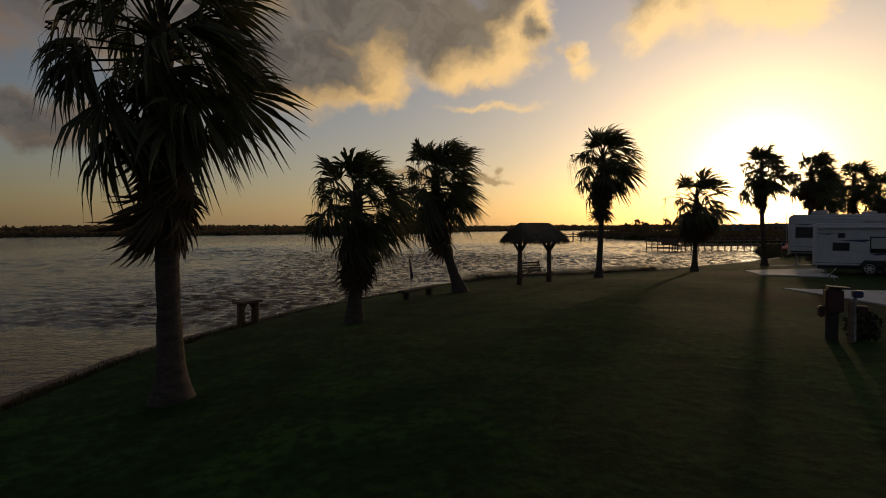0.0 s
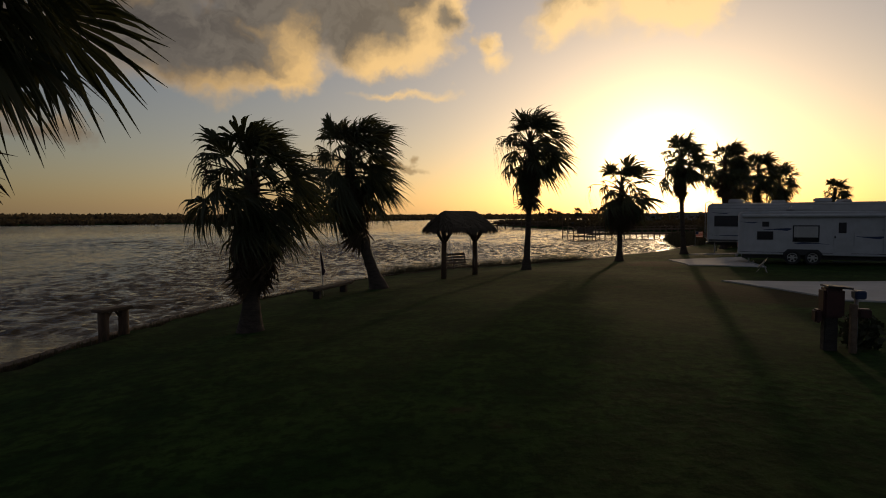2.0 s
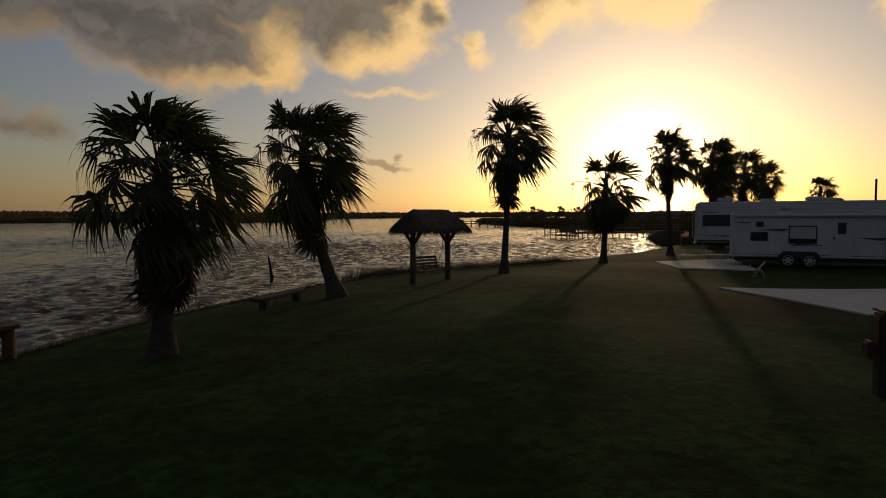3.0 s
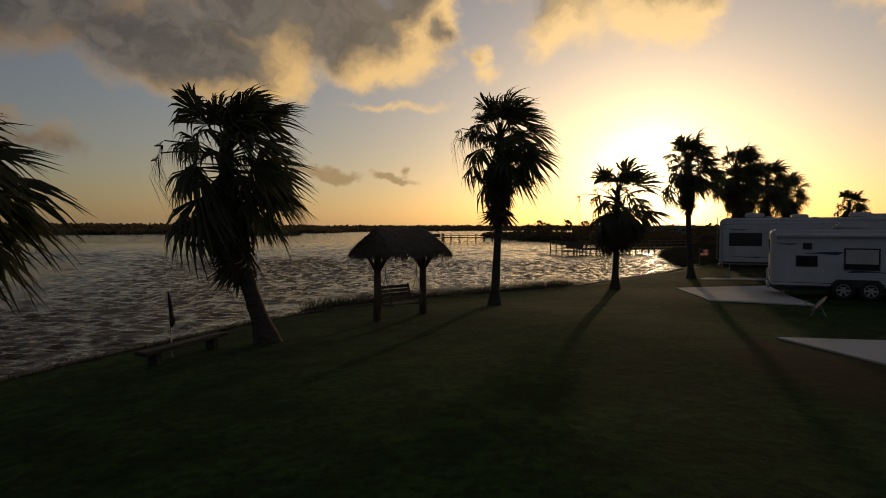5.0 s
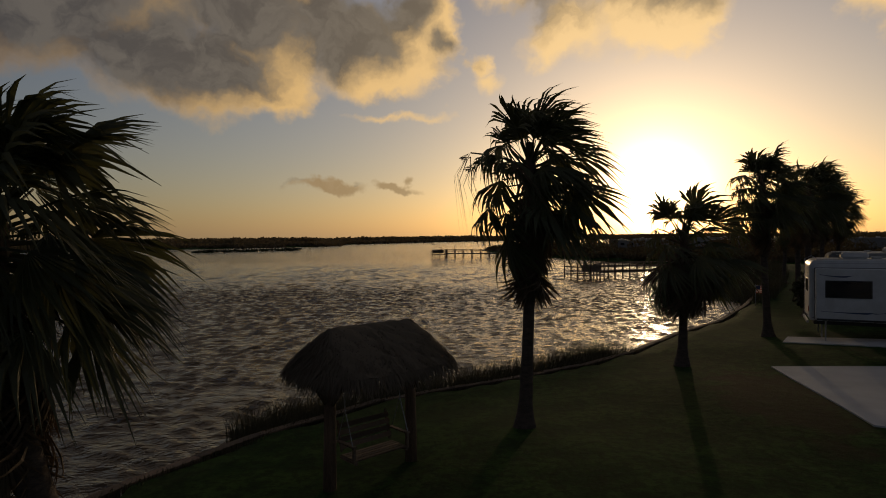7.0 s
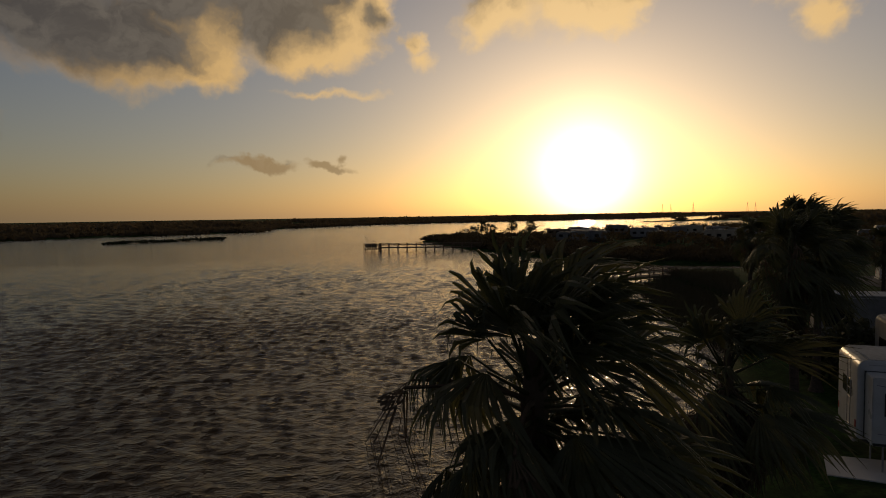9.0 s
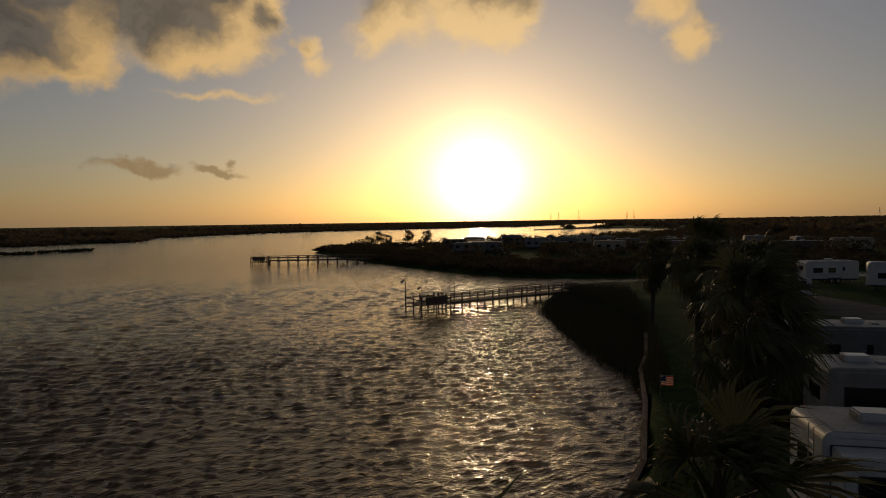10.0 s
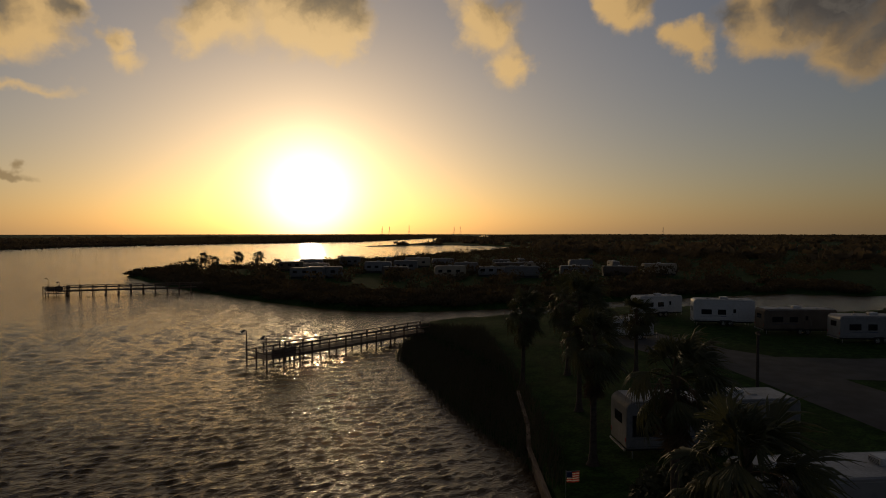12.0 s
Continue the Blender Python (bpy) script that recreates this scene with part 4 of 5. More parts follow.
# ---- pads and roads ----
def slab(name, corners, lift, mat, label, category):
    """A thin four-cornered slab that lies with the fall of the ground."""
    n, (a, b, c, d) = 12, [Vector((*p, 0)) for p in corners]
    bm = bmesh.new()
    top = [[None] * (n + 1) for _ in range(n + 1)]
    for i in range(n + 1):
        for j in range(n + 1):
            p = (a.lerp(b, i / n)).lerp(d.lerp(c, i / n), j / n)
            top[i][j] = bm.verts.new((p.x, p.y, ground_at(p.x, p.y) + lift))
    for i in range(n):
        for j in range(n):
            bm.faces.new((top[i][j], top[i + 1][j], top[i + 1][j + 1], top[i][j + 1]))
    rim = [top[i][0] for i in range(n + 1)] + [top[n][j] for j in range(1, n + 1)] + [top[i][n] for i in range(n - 1, -1, -1)] + [top[0][j] for j in range(n - 1, 0, -1)]
    low = [bm.verts.new(v.co - Vector((0, 0, 0.2))) for v in rim]
    for k in range(len(rim)):
        q = (k + 1) % len(rim)
        bm.faces.new((rim[k], rim[q], low[q], low[k]))
    bmesh.ops.recalc_face_normals(bm, faces=bm.faces)
    return tagged(part(name, bm, mat), label, category, kind="structure")


slab("patio_pad", [(18.3, 37.0), (15.6, 29.9), (18.2, 27.9), (21.8, 35.2)], 0.04, CONCRETE, "pale concrete patio pad set in the lawn", "patio")
slab("patio_pad", [(12.6, 22.4), (12.3, 16.5), (20.5, 10.6), (24.0, 19.3)], 0.04, CONCRETE, "pale concrete patio pad set in the lawn", "patio")
slab("patio_pad", [(23.2, 42.6), (21.9, 41.2), (26.5, 36.4), (28.3, 38.1)], 0.04, CONCRETE, "narrow concrete pad beside a fifth-wheel trailer", "patio")


def ribbon(name, line, wide, lift, mat, label, category):
    """A road that follows the lie of the land."""
    verts, faces, pts = [], [], []
    for (ax, ay), (bx, by) in zip(line, line[1:]):
        n = max(2, int(math.hypot(bx - ax, by - ay) / 2))
        pts += [(ax + (bx - ax) * k / n, ay + (by - ay) * k / n) for k in range(n)]
    pts.append(line[-1])
    for k, (x, y) in enumerate(pts):
        (px, py), (qx, qy) = pts[max(0, k - 1)], pts[min(len(pts) - 1, k + 1)]
        dx, dy = qx - px, qy - py
        d = math.hypot(dx, dy)
        nx, ny = -dy / d * wide / 2, dx / d * wide / 2
        for q in (-1, -0.5, 0, 0.5, 1):
            xx, yy = x + nx * q, y + ny * q
            verts.append((xx, yy, ground_at(xx, yy) + lift + 0.04 * (1 - q * q)))
    for k in range(len(pts) - 1):
        for q in range(4):
            i = 5 * k + q
            faces.append((i, i + 5, i + 6, i + 1))
    return tagged(new(name, mesh_of(name, verts, faces, mat, True)), label, category, kind="structure")


ribbon("road", [(96, 34), (72, 53), (66, 60), (66, 67), (72, 84)], 9.0, 0.03, ROAD, "worn grey park road between rows of trailers", "road")
ribbon("road", [(66, 62), (55, 46), (43, 27), (30, 6)], 7.5, 0.035, ROAD, "worn grey park road behind the trailers", "road")


# ---- seawall ----
def seawall():
    wall = thing("seawall", 0, 0, 0, 0, "weathered timber seawall with a plank cap along the lawn", "seawall", kind="structure")
    line = [(-7.2, 2)] + SHORE[1:20]
    run = []
    for (ax, ay), (bx, by) in zip(line, line[1:]):
        n = max(1, round(math.hypot(bx - ax, by - ay) / 1.6))
        run += [(ax + (bx - ax) * k / n, ay + (by - ay) * k / n) for k in range(n)]
    run.append(line[-1])
    rng = random.Random(5)
    board = bmesh.new()
    box(board, (0, -0.13, -0.025), (1, 0.13, 0.025), 0.006)
    cap = bpy.data.meshes.new("cap_board")
    board.to_mesh(cap)
    board.free()
    cap.materials.append(PLANK)
    panel = bmesh.new()
    for k in range(6):
        box(panel, (k / 6 + 0.006, -0.03 + 0.012 * (k % 2), -1.5), ((k + 1) / 6 - 0.006, 0.03, 0))
    sheet = bpy.data.meshes.new("wall_panel")
    panel.to_mesh(sheet)
    panel.free()
    sheet.materials.append(PLANK)
    for (ax, ay), (bx, by) in zip(run, run[1:]):
        d = math.hypot(bx - ax, by - ay)
        nx, ny = -(by - ay) / d * 0.18, (bx - ax) / d * 0.18
        turn = math.degrees(math.atan2(by - ay, bx - ax))
        z = 0.80 + rng.uniform(-0.012, 0.012)
        piece("cap_board", cap, wall, pose(ax + nx, ay + ny, z, 0, 0, turn) @ Matrix.Diagonal((d * 1.01, 1, 1, 1)))
        piece("wall_panel", sheet, wall, pose(ax + nx * 1.1, ay + ny * 1.1, z - 0.026, 0, 0, turn) @ Matrix.Diagonal((d, 1, 1, 1)))


seawall()


# ---- reeds and scrub ----
def grounded(spots, least):
    """Plan places with the ground's height added."""
    xy = np.array(spots)
    return np.column_stack([xy, np.maximum(least, land_height(xy[:, 0], xy[:, 1]))]).tolist()


def scatter(count, lo, hi, outline, deep, seed, bias=1.0):
    """Random places at least so deep inside an outline."""
    r = np.random.default_rng(seed)
    x, y = lo[0] + (hi[0] - lo[0]) * r.random(count) ** bias, r.uniform(lo[1], hi[1], count)
    keep = inside_distance(x, y, outline) > deep + r.uniform(-0.4, 0.4, count)
    return np.column_stack([x[keep], y[keep]]).tolist()


def sized(spots, r0, r1, h0, h1, seed):
    rr = random.Random(seed)
    return [(x, y, z - 0.2, rr.uniform(r0, r1), rr.uniform(h0, h1)) for x, y, z in grounded(spots, 0.0)]


def blades(name, spots, tall, wide, mat, label, seed, lean=0.25, category="reeds"):
    rng = random.Random(seed)
    verts, faces = [], []
    for x, y, z in spots:
        h, a = tall * rng.uniform(0.55, 1.25), rng.uniform(0, 2 * math.pi)
        w = wide * rng.uniform(0.6, 1.3)
        sx, sy = math.cos(a) * w, math.sin(a) * w
        tx, ty = rng.gauss(0.12, lean) * h, rng.gauss(-0.05, lean) * h
        i = len(verts)
        verts += [(x - sx, y - sy, z - 0.1), (x + sx, y + sy, z - 0.1), (x + sx * 0.7 + tx * 0.3, y + sy * 0.7 + ty * 0.3, z + h * 0.55),
                  (x - sx * 0.7 + tx * 0.3, y - sy * 0.7 + ty * 0.3, z + h * 0.55), (x + tx, y + ty, z + h)]
        faces += [(i, i + 1, i + 2, i + 3), (i + 3, i + 2, i + 4)]
    return tagged(new(name, mesh_of(name, verts, faces, mat)), label, category, kind="stuff")


def along(line, count, lo, hi, rng):
    """Random places beside a line; positive is to its left (the water side of the shore)."""
    lens = [math.hypot(b[0] - a[0], b[1] - a[1]) for a, b in zip(line, line[1:])]
    out = []
    for _ in range(count):
        k = rng.choices(range(len(lens)), lens)[0]
        (ax, ay), (bx, by) = line[k], line[k + 1]
        s, d = rng.random(), rng.uniform(lo, hi)
        out.append((ax + (bx - ax) * s - (by - ay) / lens[k] * d, ay + (by - ay) * s + (bx - ax) / lens[k] * d))
    return out


rng = random.Random(8)
blades("shore_reeds", grounded(along(SHORE[9:14], 17000, 0.1, 2.0, rng), -0.1),
       1.15, 0.011, REED, "tall ragged reeds in the shallows along the seawall", 3)
blades("shore_reeds", grounded(along(SHORE[1:10], 2200, -0.35, 0.1, rng), -0.1), 0.12, 0.008, REED, "short rough grass along the seawall", 4)
blades("marsh_reeds", grounded(scatter(70000, (30, 55), (61, 101), MARSH, 0.0, 9), 0.0), 1.0, 0.020, REED, "dense dark marsh reeds round the fishing pier", 5)


def clumps(name, spots, mat, label, seed, leaf=0.5, count=40, category="scrub"):
    """Loose clumps of small leaf faces: spots of (x, y, z, radius, height)."""
    rng = np.random.default_rng(seed)
    verts, faces = [], []
    for x, y, z, r, h in spots:
        k = count
        u = rng.normal(size=(k, 3))
        u /= np.linalg.norm(u, axis=1)[:, None]
        c = np.array([x, y, z]) + u * np.array([r, r, h / 2]) * rng.uniform(0.55, 1.05, (k, 1)) + [0, 0, h / 2]
        c[:, 2] = np.maximum(c[:, 2], z)
        for p in c:
            a, b = rng.normal(size=3), rng.normal(size=3)
            a, b = a / np.linalg.norm(a) * leaf * r, b / np.linalg.norm(b) * leaf * r
            i = len(verts)
            verts += [tuple(p - a), tuple(p + b), tuple(p + a), tuple(p - b * 0.6)]
            faces.append((i, i + 1, i + 2, i + 3))
    return tagged(new(name, mesh_of(name, verts, faces, mat)), label, category, kind="stuff")


def fringe(line, count, lo, hi, r, h, seed):
    rr = random.Random(seed)
    return [(x, y, z - 0.1, r * rr.uniform(0.6, 1.4), h * rr.uniform(0.5, 1.3)) for x, y, z in grounded(along(line, count, lo, hi, rr), 0.0)]


clumps("peninsula_scrub", fringe(PENINSULA[:12], 1100, 0.5, 18, 1.6, 1.3, 1) + fringe(PENINSULA[-7:] + PENINSULA[:1], 300, 0, 7, 2.0, 1.5, 2), MARSH_SCRUB,
       "low brown scrub along the peninsula's shore", 11, 0.17, 90)
clumps("peninsula_scrub", sized(scatter(1000, (60, 100), (330, 330), PENINSULA, 4, 21), 1, 3, 1.2, 4.2, 22), MARSH_SCRUB,
       "brown shrubs and small trees among the trailers", 12, 0.17, 80)
clumps("spit_scrub", fringe(SPIT[:3], 90, 0, 2.5, 1.4, 0.6, 3), SCRUB, "low scrub on a thin spit in the lake", 13, 0.35, 20)
clumps("far_woods", fringe(FAR_SHORE[1:12], 3600, 2, 60, 5, 1.8, 4) + fringe(FAR_SHORE[1:12], 2600, 60, 300, 11, 3.0, 5), HAZED_BRUSH,
       "low dry brush and trees along the far shore, paled for haze", 14, 0.26, 28, "woods")
clumps("far_woods", sized(scatter(3600, (300, -600), (2700, 1900), PENINSULA, 15, 23, 1.6), 5, 12, 2.0, 4.5, 24), HAZED_BRUSH,
       "dark flat woodland and scrub beyond the park", 15, 0.34, 22, "woods")
clumps("trailer_shrub", [(32.3, 49.6, 0.9, 1.3, 3.2), (31.0, 50.6, 0.9, 1.1, 2.6)], SCRUB, "dark leafy shrub between two parked trailers", 17, 0.14, 900, "shrub")
clumps("low_bush", [(8.12, 11.35, ground_at(8.12, 11.35) - 0.05, 0.30, 0.62)], SCRUB, "dark rounded bush at the foot of the power pedestal", 18, 0.20, 420, "bush")
clumps("near_scrub", sized(scatter(140, (95, 20), (175, 66), MAIN, 3, 25), 0.6, 1.6, 0.8, 2.4, 26), SCRUB,
       "dark bushes beyond the park road", 16, 0.3, 40)


# ---- piers ----
def pier(x0, y0, x1, y1, deck, wide, head, label, lamps=True):
    """A timber fishing pier from its head at (x0, y0) to the shore at (x1, y1); head is the side of the square end platform."""
    long, turn = math.hypot(x1 - x0, y1 - y0), math.degrees(math.atan2(y1 - y0, x1 - x0))
    dock = thing("fishing_pier", x0, y0, 0.0, turn, label, "pier")
    n = int(long / 2.6)
    for k in range(n + 1):
        x = head + (long - head) * k / n
        for s in (-1, 1):
            part("pier_post", tubed([(x, s * wide / 2, -1.2), (x, s * wide / 2, deck + 1.02)], 0.11, 7), LOG, dock, smooth=True)
        part("cross_beam", boxed((x - 0.06, -wide / 2 - 0.15, deck - 0.24), (x + 0.06, wide / 2 + 0.15, deck - 0.04), 0.01), PLANK, dock)
    for s in (-1, 1):
        part("stringer", boxed((head, s * wide / 2 - 0.04, deck - 0.3), (long, s * wide / 2 + 0.04, deck - 0.03), 0.01), PLANK, dock)
        part("hand_rail", boxed((head, s * wide / 2 - 0.08, deck + 0.94), (long, s * wide / 2 + 0.08, deck + 1.03), 0.01), PLANK, dock)
        part("mid_rail", boxed((head, s * wide / 2 - 0.03, deck + 0.46), (long, s * wide / 2 + 0.03, deck + 0.64), 0.01), PLANK, dock)
    bm = bmesh.new()
    box(bm, (0, -wide / 2 - 0.1, 0), (0.14, wide / 2 + 0.1, 0.04))
    me = bpy.data.meshes.new("deck_board")
    bm.to_mesh(me)
    bm.free()
    me.materials.append(PLANK)
    x = head + 0.02
    while x < long:
        piece("deck_board", me, dock, pose(x, 0, deck - 0.03))
        x += 0.155 if long < 25 else 0.31
    h = head / 2
    for xx in (0, h, head):
        for yy in (-h, 0, h):
            part("pier_post", tubed([(xx, yy, -1.2), (xx, yy, deck + 1.02)], 0.09, 7), LOG, dock, smooth=True)
    for k in range(int(head / 0.155)):
        part("deck_board", boxed((0.155 * k, -h, deck - 0.03), (0.155 * k + 0.14, h, deck + 0.01)), PLANK, dock)
    for s in (-1, 1):
        part("hand_rail", boxed((0, s * h - 0.07, deck + 0.98), (head, s * h + 0.07, deck + 1.03), 0.01), PLANK, dock)
        part("mid_rail", boxed((0, s * h - 0.03, deck + 0.5), (head, s * h + 0.03, deck + 0.62), 0.01), PLANK, dock)
        part("lower_brace", boxed((0, s * h - 0.04, deck - 0.55), (head, s * h + 0.04, deck - 0.4), 0.01), PLANK, dock)
    part("hand_rail", boxed((-0.07, -h, deck + 0.98), (0.07, h, deck + 1.03), 0.01), PLANK, dock)
    part("mid_rail", boxed((-0.03, -h, deck + 0.5), (0.03, h, deck + 0.62), 0.01), PLANK, dock)
    part("wind_screen", boxed((0.6, -h + 0.06, deck + 0.02), (head - 0.4, -h + 0.12, deck + 0.92)), PLANK, dock, "solid board screen along the rail")
    if lamps:
        for xx, yy, tall in ((0.0, h, 2.5), (head * 0.55, h * 0.9, 1.6)):
            post = part("lamp_post", tubed([(xx, yy, deck), (xx, yy, deck + tall), (xx - 0.35, yy, deck + tall + 0.12)], 0.05, 6), LOG, dock)
            part("lamp_head", tubed([(xx - 0.2, yy, deck + tall + 0.1), (xx - 0.55, yy, deck + tall - 0.12)], [0.09, 0.17], 8), DARK, post)
        part("marker_pole", tubed([(head + 2.2, wide / 2, deck), (head + 2.2, wide / 2, deck + 2.2)], 0.045, 6), LOG, dock)
    return dock


pier(31.9, 94.9, 55.4, 97.9, 0.95, 1.7, 3.8, "weathered timber fishing pier with rails, lamps and an end platform")
pier(24.9, 189.5, 54.0, 179, 1.1, 1.6, 4.0, "long timber fishing pier off the far peninsula")


# ---- small things by the lawn ----
def plank_bench():
    z = ground_at(-1.0, 24.75)
    b = thing("plank_bench", -1.0, 24.75, z, 64, "low log-plank bench on two stubby posts", "bench")
    part("seat", boxed((-1.38, -0.17, 0.27), (1.38, 0.17, 0.36), 0.02), OLD_WOOD, b)
    for x in (-0.95, 0.95):
        part("leg", boxed((x - 0.1, -0.12, -0.1), (x + 0.1, 0.12, 0.267), 0.02), OLD_WOOD, b)


def furled_flag(x, y):
    f = thing("furled_flag", x, y, ground_at(x, y), 0, "dark furled flag on a thin pole beside the bench", "flag")
    part("pole", tubed([(0.03, 0, -0.2), (0.0, 0, 0.6), (-0.05, 0, 1.60)], 0.011, 6), STEEL, f)
    bm = bmesh.new()
    tube(bm, [(-0.05, 0, 1.59), (-0.03, 0, 1.42), (0.0, 0.02, 1.18), (0.02, 0, 1.0), (0.05, 0.02, 0.90), (0.03, 0, 0.80), (0.02, 0, 0.72)],
         [0.012, 0.035, 0.05, 0.045, 0.075, 0.06, 0.015], 7)
    part("cloth", bm, CLOTH, f, "bunched dark cloth")


def cleaning_table():
    z = ground_at(-5.85, 18.2)
    t = thing("piling_table", -5.85, 18.2, z, 58, "two stout pilings joined by a worn plank top", "table")
    for x in (-0.27, 0.27):
        part("piling", tubed([(x, 0, -0.3), (x, 0, 0.62)], [0.125, 0.12], 12), LOG, t, smooth=True)
        part("brace", tubed([(x * 0.8, 0.0, 0.38), (x * 0.2, 0, 0.6)], 0.03, 6), LOG, t)
    part("top_plank", boxed((-0.45, -0.2, 0.621), (0.42, 0.2, 0.70), 0.02), PLANK, t)


def utility_posts():
    z = ground_at(7.55, 11.25)
    p = thing("utility_pedestal", 7.55, 11.25, z, -20, "dark power and water pedestal on wooden posts on the lawn", "pedestal")
    p.matrix_basis = p.matrix_basis @ Matrix.Diagonal((0.88, 0.88, 0.88, 1))
    part("post", boxed((-0.2, -0.1, -0.3), (0.02, 0.1, 1.0), 0.02), OLD_WOOD, p)
    part("meter_box", boxed((-0.24, -0.17, 0.6), (0.1, 0.14, 1.12), 0.04), MAROON, p, "dark maroon meter box")
    part("box_lid", boxed((-0.28, -0.2, 1.122), (0.14, 0.17, 1.155), 0.01, pose(0, 0, 0, 0, 4, 0)), DARK, p)
    part("side_panel", boxed((-0.36, -0.14, 0.5), (-0.242, 0.08, 0.74), 0.03), MAROON, p)
    part("stake", boxed((0.17, -0.24, -0.3), (0.27, -0.12, 0.86), 0.015), PLANK, p, "pale square wooden stake")
    part("standpipe", tubed([(0.33, 0, -0.2), (0.33, 0, 0.95), (0.43, 0, 1.03)], 0.035, 7), STEEL, p)
    part("outlet_box", boxed((0.35, -0.1, 0.6), (0.55, 0.08, 0.76), 0.02), MAROON, p)
    part("outlet_box_lid", boxed((0.28, -0.1, 0.93), (0.46, 0.1, 1.08), 0.02), NAVY, p)


def satellite_dish():
    x, y = 16.5, 25.7
    z = ground_at(x, y)
    d = thing("satellite_dish", x, y, z, 150, "grey satellite dish on a low tripod on the grass", "satellite dish")
    bm = bmesh.new()
    rows = []
    for k in range(6):
        r = 0.27 * k / 5
        rows.append([bm.verts.new((r * math.cos(2 * math.pi * q / 24), 1.15 * r * math.sin(2 * math.pi * q / 24), 0.55 * r * r)) for q in range(24)] if k else [bm.verts.new((0, 0, 0))])
    for q in range(24):
        bm.faces.new((rows[0][0], rows[1][q], rows[1][(q + 1) % 24]))
    for a, b in zip(rows[1:], rows[2:]):
        for q in range(24):
            bm.faces.new((a[q], b[q], b[(q + 1) % 24], a[(q + 1) % 24]))
    bmesh.ops.solidify(bm, geom=list(bm.faces), thickness=0.012)
    bmesh.ops.transform(bm, matrix=pose(0, 0, 0.36, 50, 0, 90), verts=list(bm.verts))
    part("reflector", bm, GREY, d, smooth=True)
    part("arm", tubed([(0.02, 0, 0.22), (0.34, 0, 0.32), (0.38, 0, 0.4)], 0.012, 6), STEEL, d)
    part("receiver", boxed((0.34, -0.035, 0.39), (0.41, 0.035, 0.46), 0.02), STEEL, d)
    for k in range(3):
        a = 2 * math.pi * k / 3
        part("leg", tubed([(0, 0, 0.34), (0.26 * math.cos(a), 0.26 * math.sin(a), -0.02)], 0.011, 6), STEEL, d)


def picnic_table(x, y, turn):
    z = ground_at(x, y)
    t = thing("picnic_table", x, y, z, turn, "small pale folding table beside the fifth-wheel trailer", "table")
    part("tabletop", boxed((-0.75, -0.38, 0.71), (0.75, 0.38, 0.75), 0.012), WHITE, t)
    for s in (-1, 1):
        for q in (-1, 1):
            part("leg", tubed([(s * 0.45, q * 0.1, 0.709), (s * 0.62, q * 0.3, 0.0)], 0.018, 6), STEEL, t)


def white_stub(x, y, tall, label):
    z = ground_at(x, y)
    s = thing("water_post", x, y, z, 0, label, "post")
    part("pipe", tubed([(0, 0, -0.2), (0, 0, tall), (0, 0, tall + 0.05)], [0.13, 0.13, 0.07], 12), PVC, s, smooth=True)


def stake(x, y, tall, lean, label):
    z = max(-0.6, ground_at(x, y))
    s = thing("shore_stake", x, y, z, 0, label, "stake", "stakes at the water's edge")
    part("shaft", tubed([(0, 0, -0.3), (lean, 0, tall)], [0.03, 0.026], 7), PVC, s)


def striped_flag(x, y, turn):
    z = ground_at(x, y)
    f = thing("garden_flag", x, y, z, turn, "small red and white striped flag on a garden stand", "flag")
    f.matrix_basis = f.matrix_basis @ Matrix.Diagonal((1.1, 1.1, 1.15, 1))
    part("pole", tubed([(0, 0, -0.1), (0, 0, 1.25)], 0.012, 6), STEEL, f)
    part("arm", tubed([(0, 0, 1.2), (0.62, 0, 1.2)], 0.008, 6), STEEL, f)
    for k in range(9):
        bm = bmesh.new()
        top, low = [], []
        for q in range(9):
            xx = 0.04 + 0.55 * q / 8
            yy = 0.03 * math.sin(q * 1.1)
            top.append(bm.verts.new((xx, yy, 1.17 - 0.048 * k)))
            low.append(bm.verts.new((xx, yy + 0.004, 1.17 - 0.048 * (k + 1))))
        for q in range(8):
            bm.faces.new((top[q], top[q + 1], low[q + 1], low[q]))
        part("stripe", bm, WHITE_CLOTH if k % 2 else RED_CLOTH, f)
    part("canton", boxed((0.035, -0.05, 0.955), (0.25, 0.045, 1.172)), NAVY, f)


def utility_pole(x, y, tall):
    p = thing("utility_pole", x, y, ground_at(x, y), 40, "thin wooden utility pole behind the trailers", "pole")
    part("shaft", tubed([(0, 0, -0.3), (0, 0, tall)], [0.12, 0.09], 8), OLD_WOOD, p, smooth=True)
    part("cross_arm", boxed((-0.45, -0.05, tall - 0.25), (0.45, 0.05, tall - 0.13), 0.01), OLD_WOOD, p)


plank_bench()
furled_flag(-1.3, 24.7)
cleaning_table()
utility_posts()
satellite_dish()
picnic_table(27.3, 37.6, U)
white_stub(22.6, 36.2, 0.75, "stout white standpipe post by the trailer pad")
stake(-3.4, 26.2, 0.75, -0.1, "short white pipe stake at the seawall")
stake(-2.9, 28.2, 0.7, -0.15, "short white pipe stake at the seawall")
striped_flag(30.2, 54.8, -35)
utility_pole(49.2, 54.3, 5.6)


# ---- far things ----
for x, y, top, s in ((70.5, 241, 5.5, 60), (74.5, 243, 7.0, 61), (77, 240, 6.0, 62), (86, 242, 7.2, 63), (95, 246, 7.0, 64), (103, 248, 4.0, 65)):
    fan_palm(x, y, top, top - 3.4, 0.24, 2.1, (0.1, 0), 34, 24, 0.6, s, "small distant fan palm on the peninsula", "palms on the peninsula")

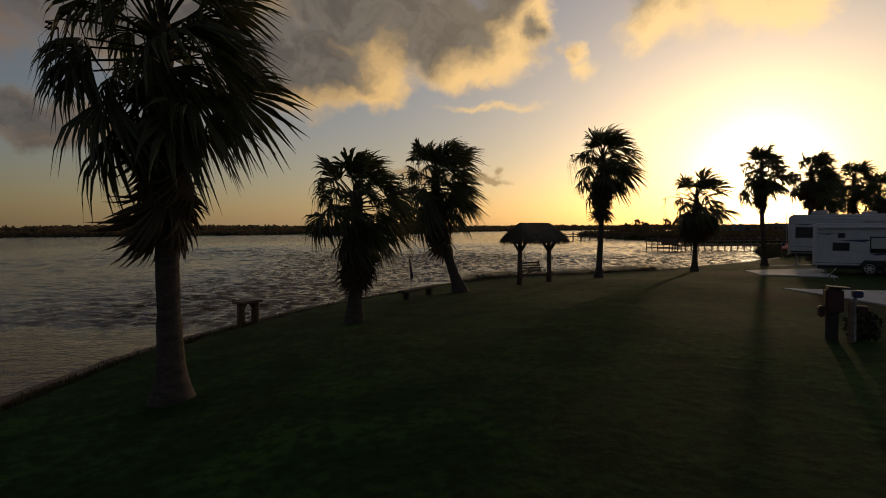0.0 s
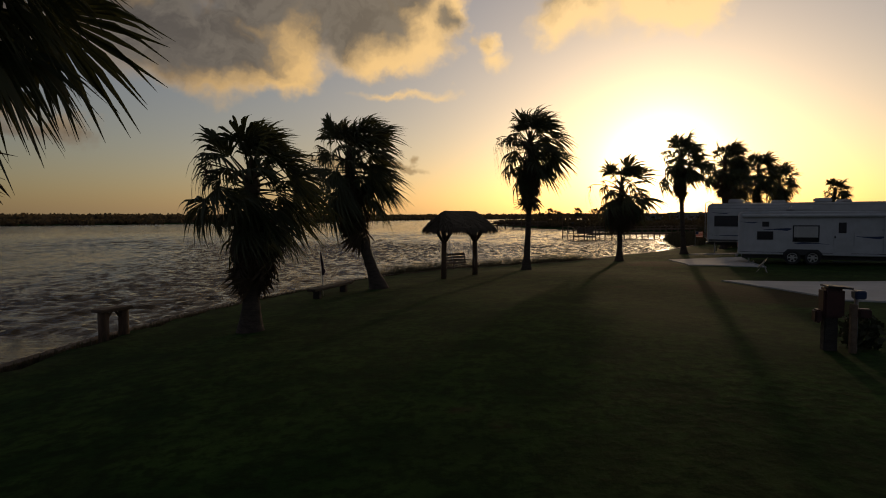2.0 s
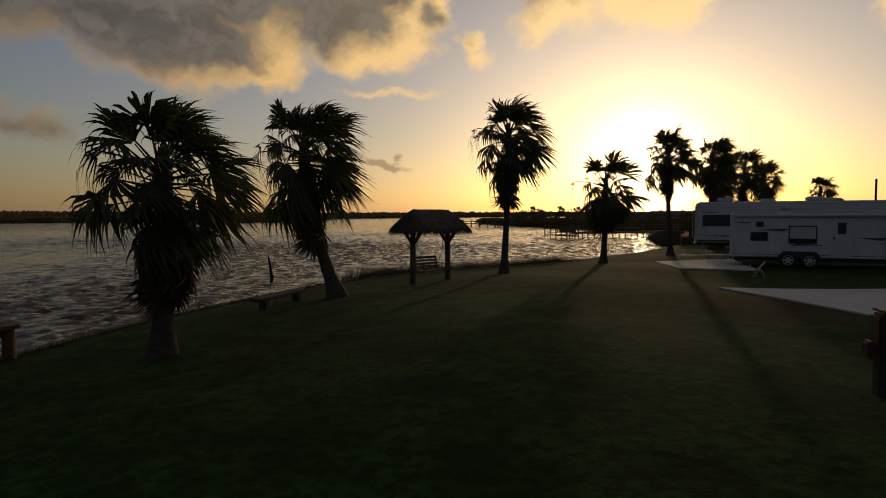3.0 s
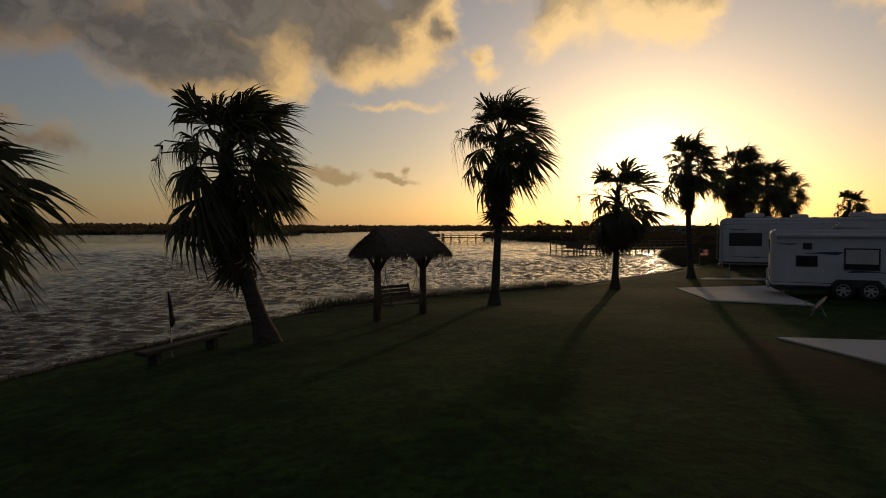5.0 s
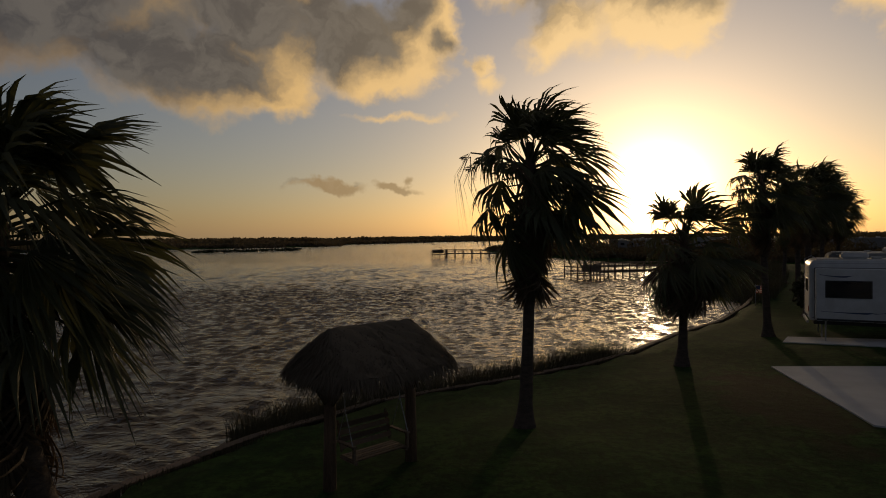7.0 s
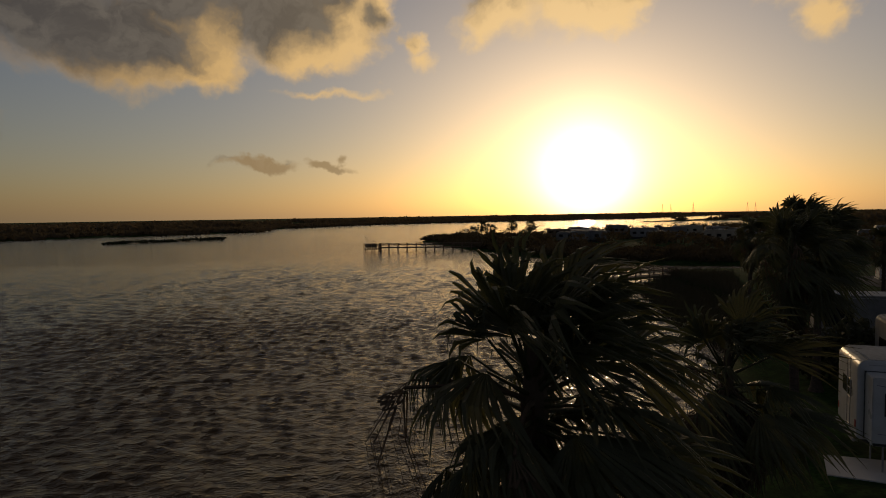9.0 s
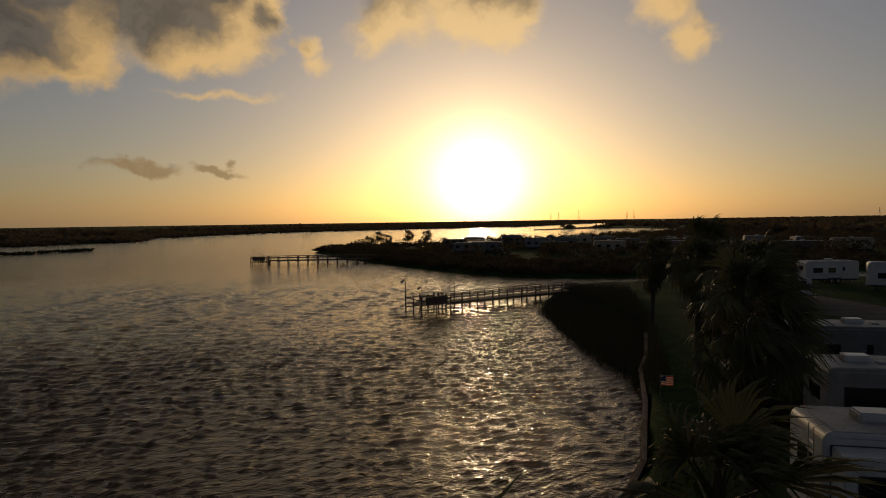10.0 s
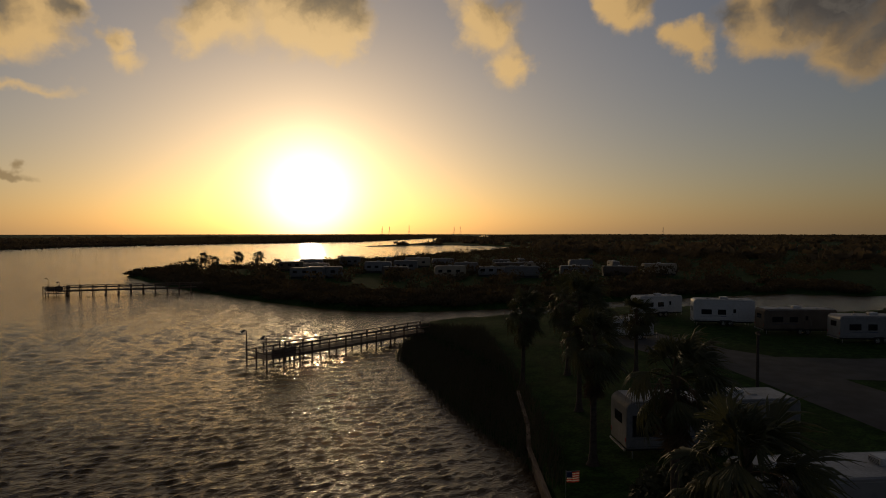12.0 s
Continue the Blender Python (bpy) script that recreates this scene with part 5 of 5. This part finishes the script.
rng = random.Random(77)
colours = (SHADED_SIDING, BROWN, GREY, SHADED_SIDING, TAN)
for k in range(26):
    row = k % 3
    x = 80 + 10.5 * (k // 3) + rng.uniform(-5, 5) + row * 10
    y = 186 - 7.5 * (k // 3) + rng.uniform(-6, 6) + row * 26
    if inside_distance(np.array([x]), np.array([y]), PENINSULA)[0] < 9:
        continue
    z, tall, long = ground_at(x, y), rng.uniform(2.6, 3.6), rng.uniform(6, 10)
    t = thing("distant_trailer", x, y, z, rng.choice((-40, -30, 50, 140)) + rng.uniform(-8, 8), "small pale trailer among shrubs on the peninsula", "trailer", "trailers on the peninsula")
    part("body", boxed((-long / 2, -1.2, 0.5), (long / 2, 1.2, tall), 0.25), colours[k % 5], t)
    part("roof", boxed((-long / 2 + 0.25, -1.1, tall - 0.004), (long / 2 - 0.25, 1.1, tall + 0.05), 0.02), ROOF, t)
    part("air_conditioner", boxed((-0.5, -0.35, tall + 0.048), (0.5, 0.35, tall + 0.32), 0.08), WHITE, t)
    for q in range(3):
        part("window", boxed((-long / 2 + 0.9 + q * long * 0.28, -1.215, 1.5), (-long / 2 + 2.0 + q * long * 0.28, -1.19, 2.2)), GLASS, t)
    for s in (-0.42, 0.42):
        part("wheel", tubed([(s, -1.12, 0.36), (s, -0.9, 0.36)], 0.36, 14), RUBBER, t)
        part("wheel", tubed([(s, 0.9, 0.36), (s, 1.12, 0.36)], 0.36, 14), RUBBER, t)
    part("chassis", boxed((-long / 2 + 0.2, -0.9, 0.0), (long / 2 - 0.2, 0.9, 0.498)), DARK, t)


def pylon(az, far, tall):
    x, y = far * math.sin(radians(az)), far * math.cos(radians(az))
    p = thing("pylon", x, y, ground_at(x, y), az, "distant steel lattice pylon on the horizon", "pylon", "pylons on the horizon")
    for sx in (-1, 1):
        for sy in (-1, 1):
            part("leg", tubed([(sx * 4, sy * 4, -1), (sx * 1.0, sy * 1.0, tall * 0.7), (sx * 0.4, sy * 0.4, tall)], 0.28, 5), STEEL, p)
    for h in (0.66, 0.8, 0.93):
        part("cross_arm", boxed((-8 * (1.3 - h), -0.4, tall * h), (8 * (1.3 - h), 0.4, tall * h + 0.6)), STEEL, p)
    for k in range(5):
        w0 = 4 - 3.0 * k / 5
        part("lattice", tubed([(-w0, -w0, tall * 0.7 * k / 5), (w0 - 0.6, -w0 + 0.6, tall * 0.7 * (k + 1) / 5)], 0.15, 4), STEEL, p)


for az, far, tall in ((33.6, 3000, 42), (34.3, 3100, 42), (36.1, 3000, 48), (40.3, 3000, 44), (40.9, 3100, 44), (59.0, 3200, 40)):
    pylon(az, far, tall)
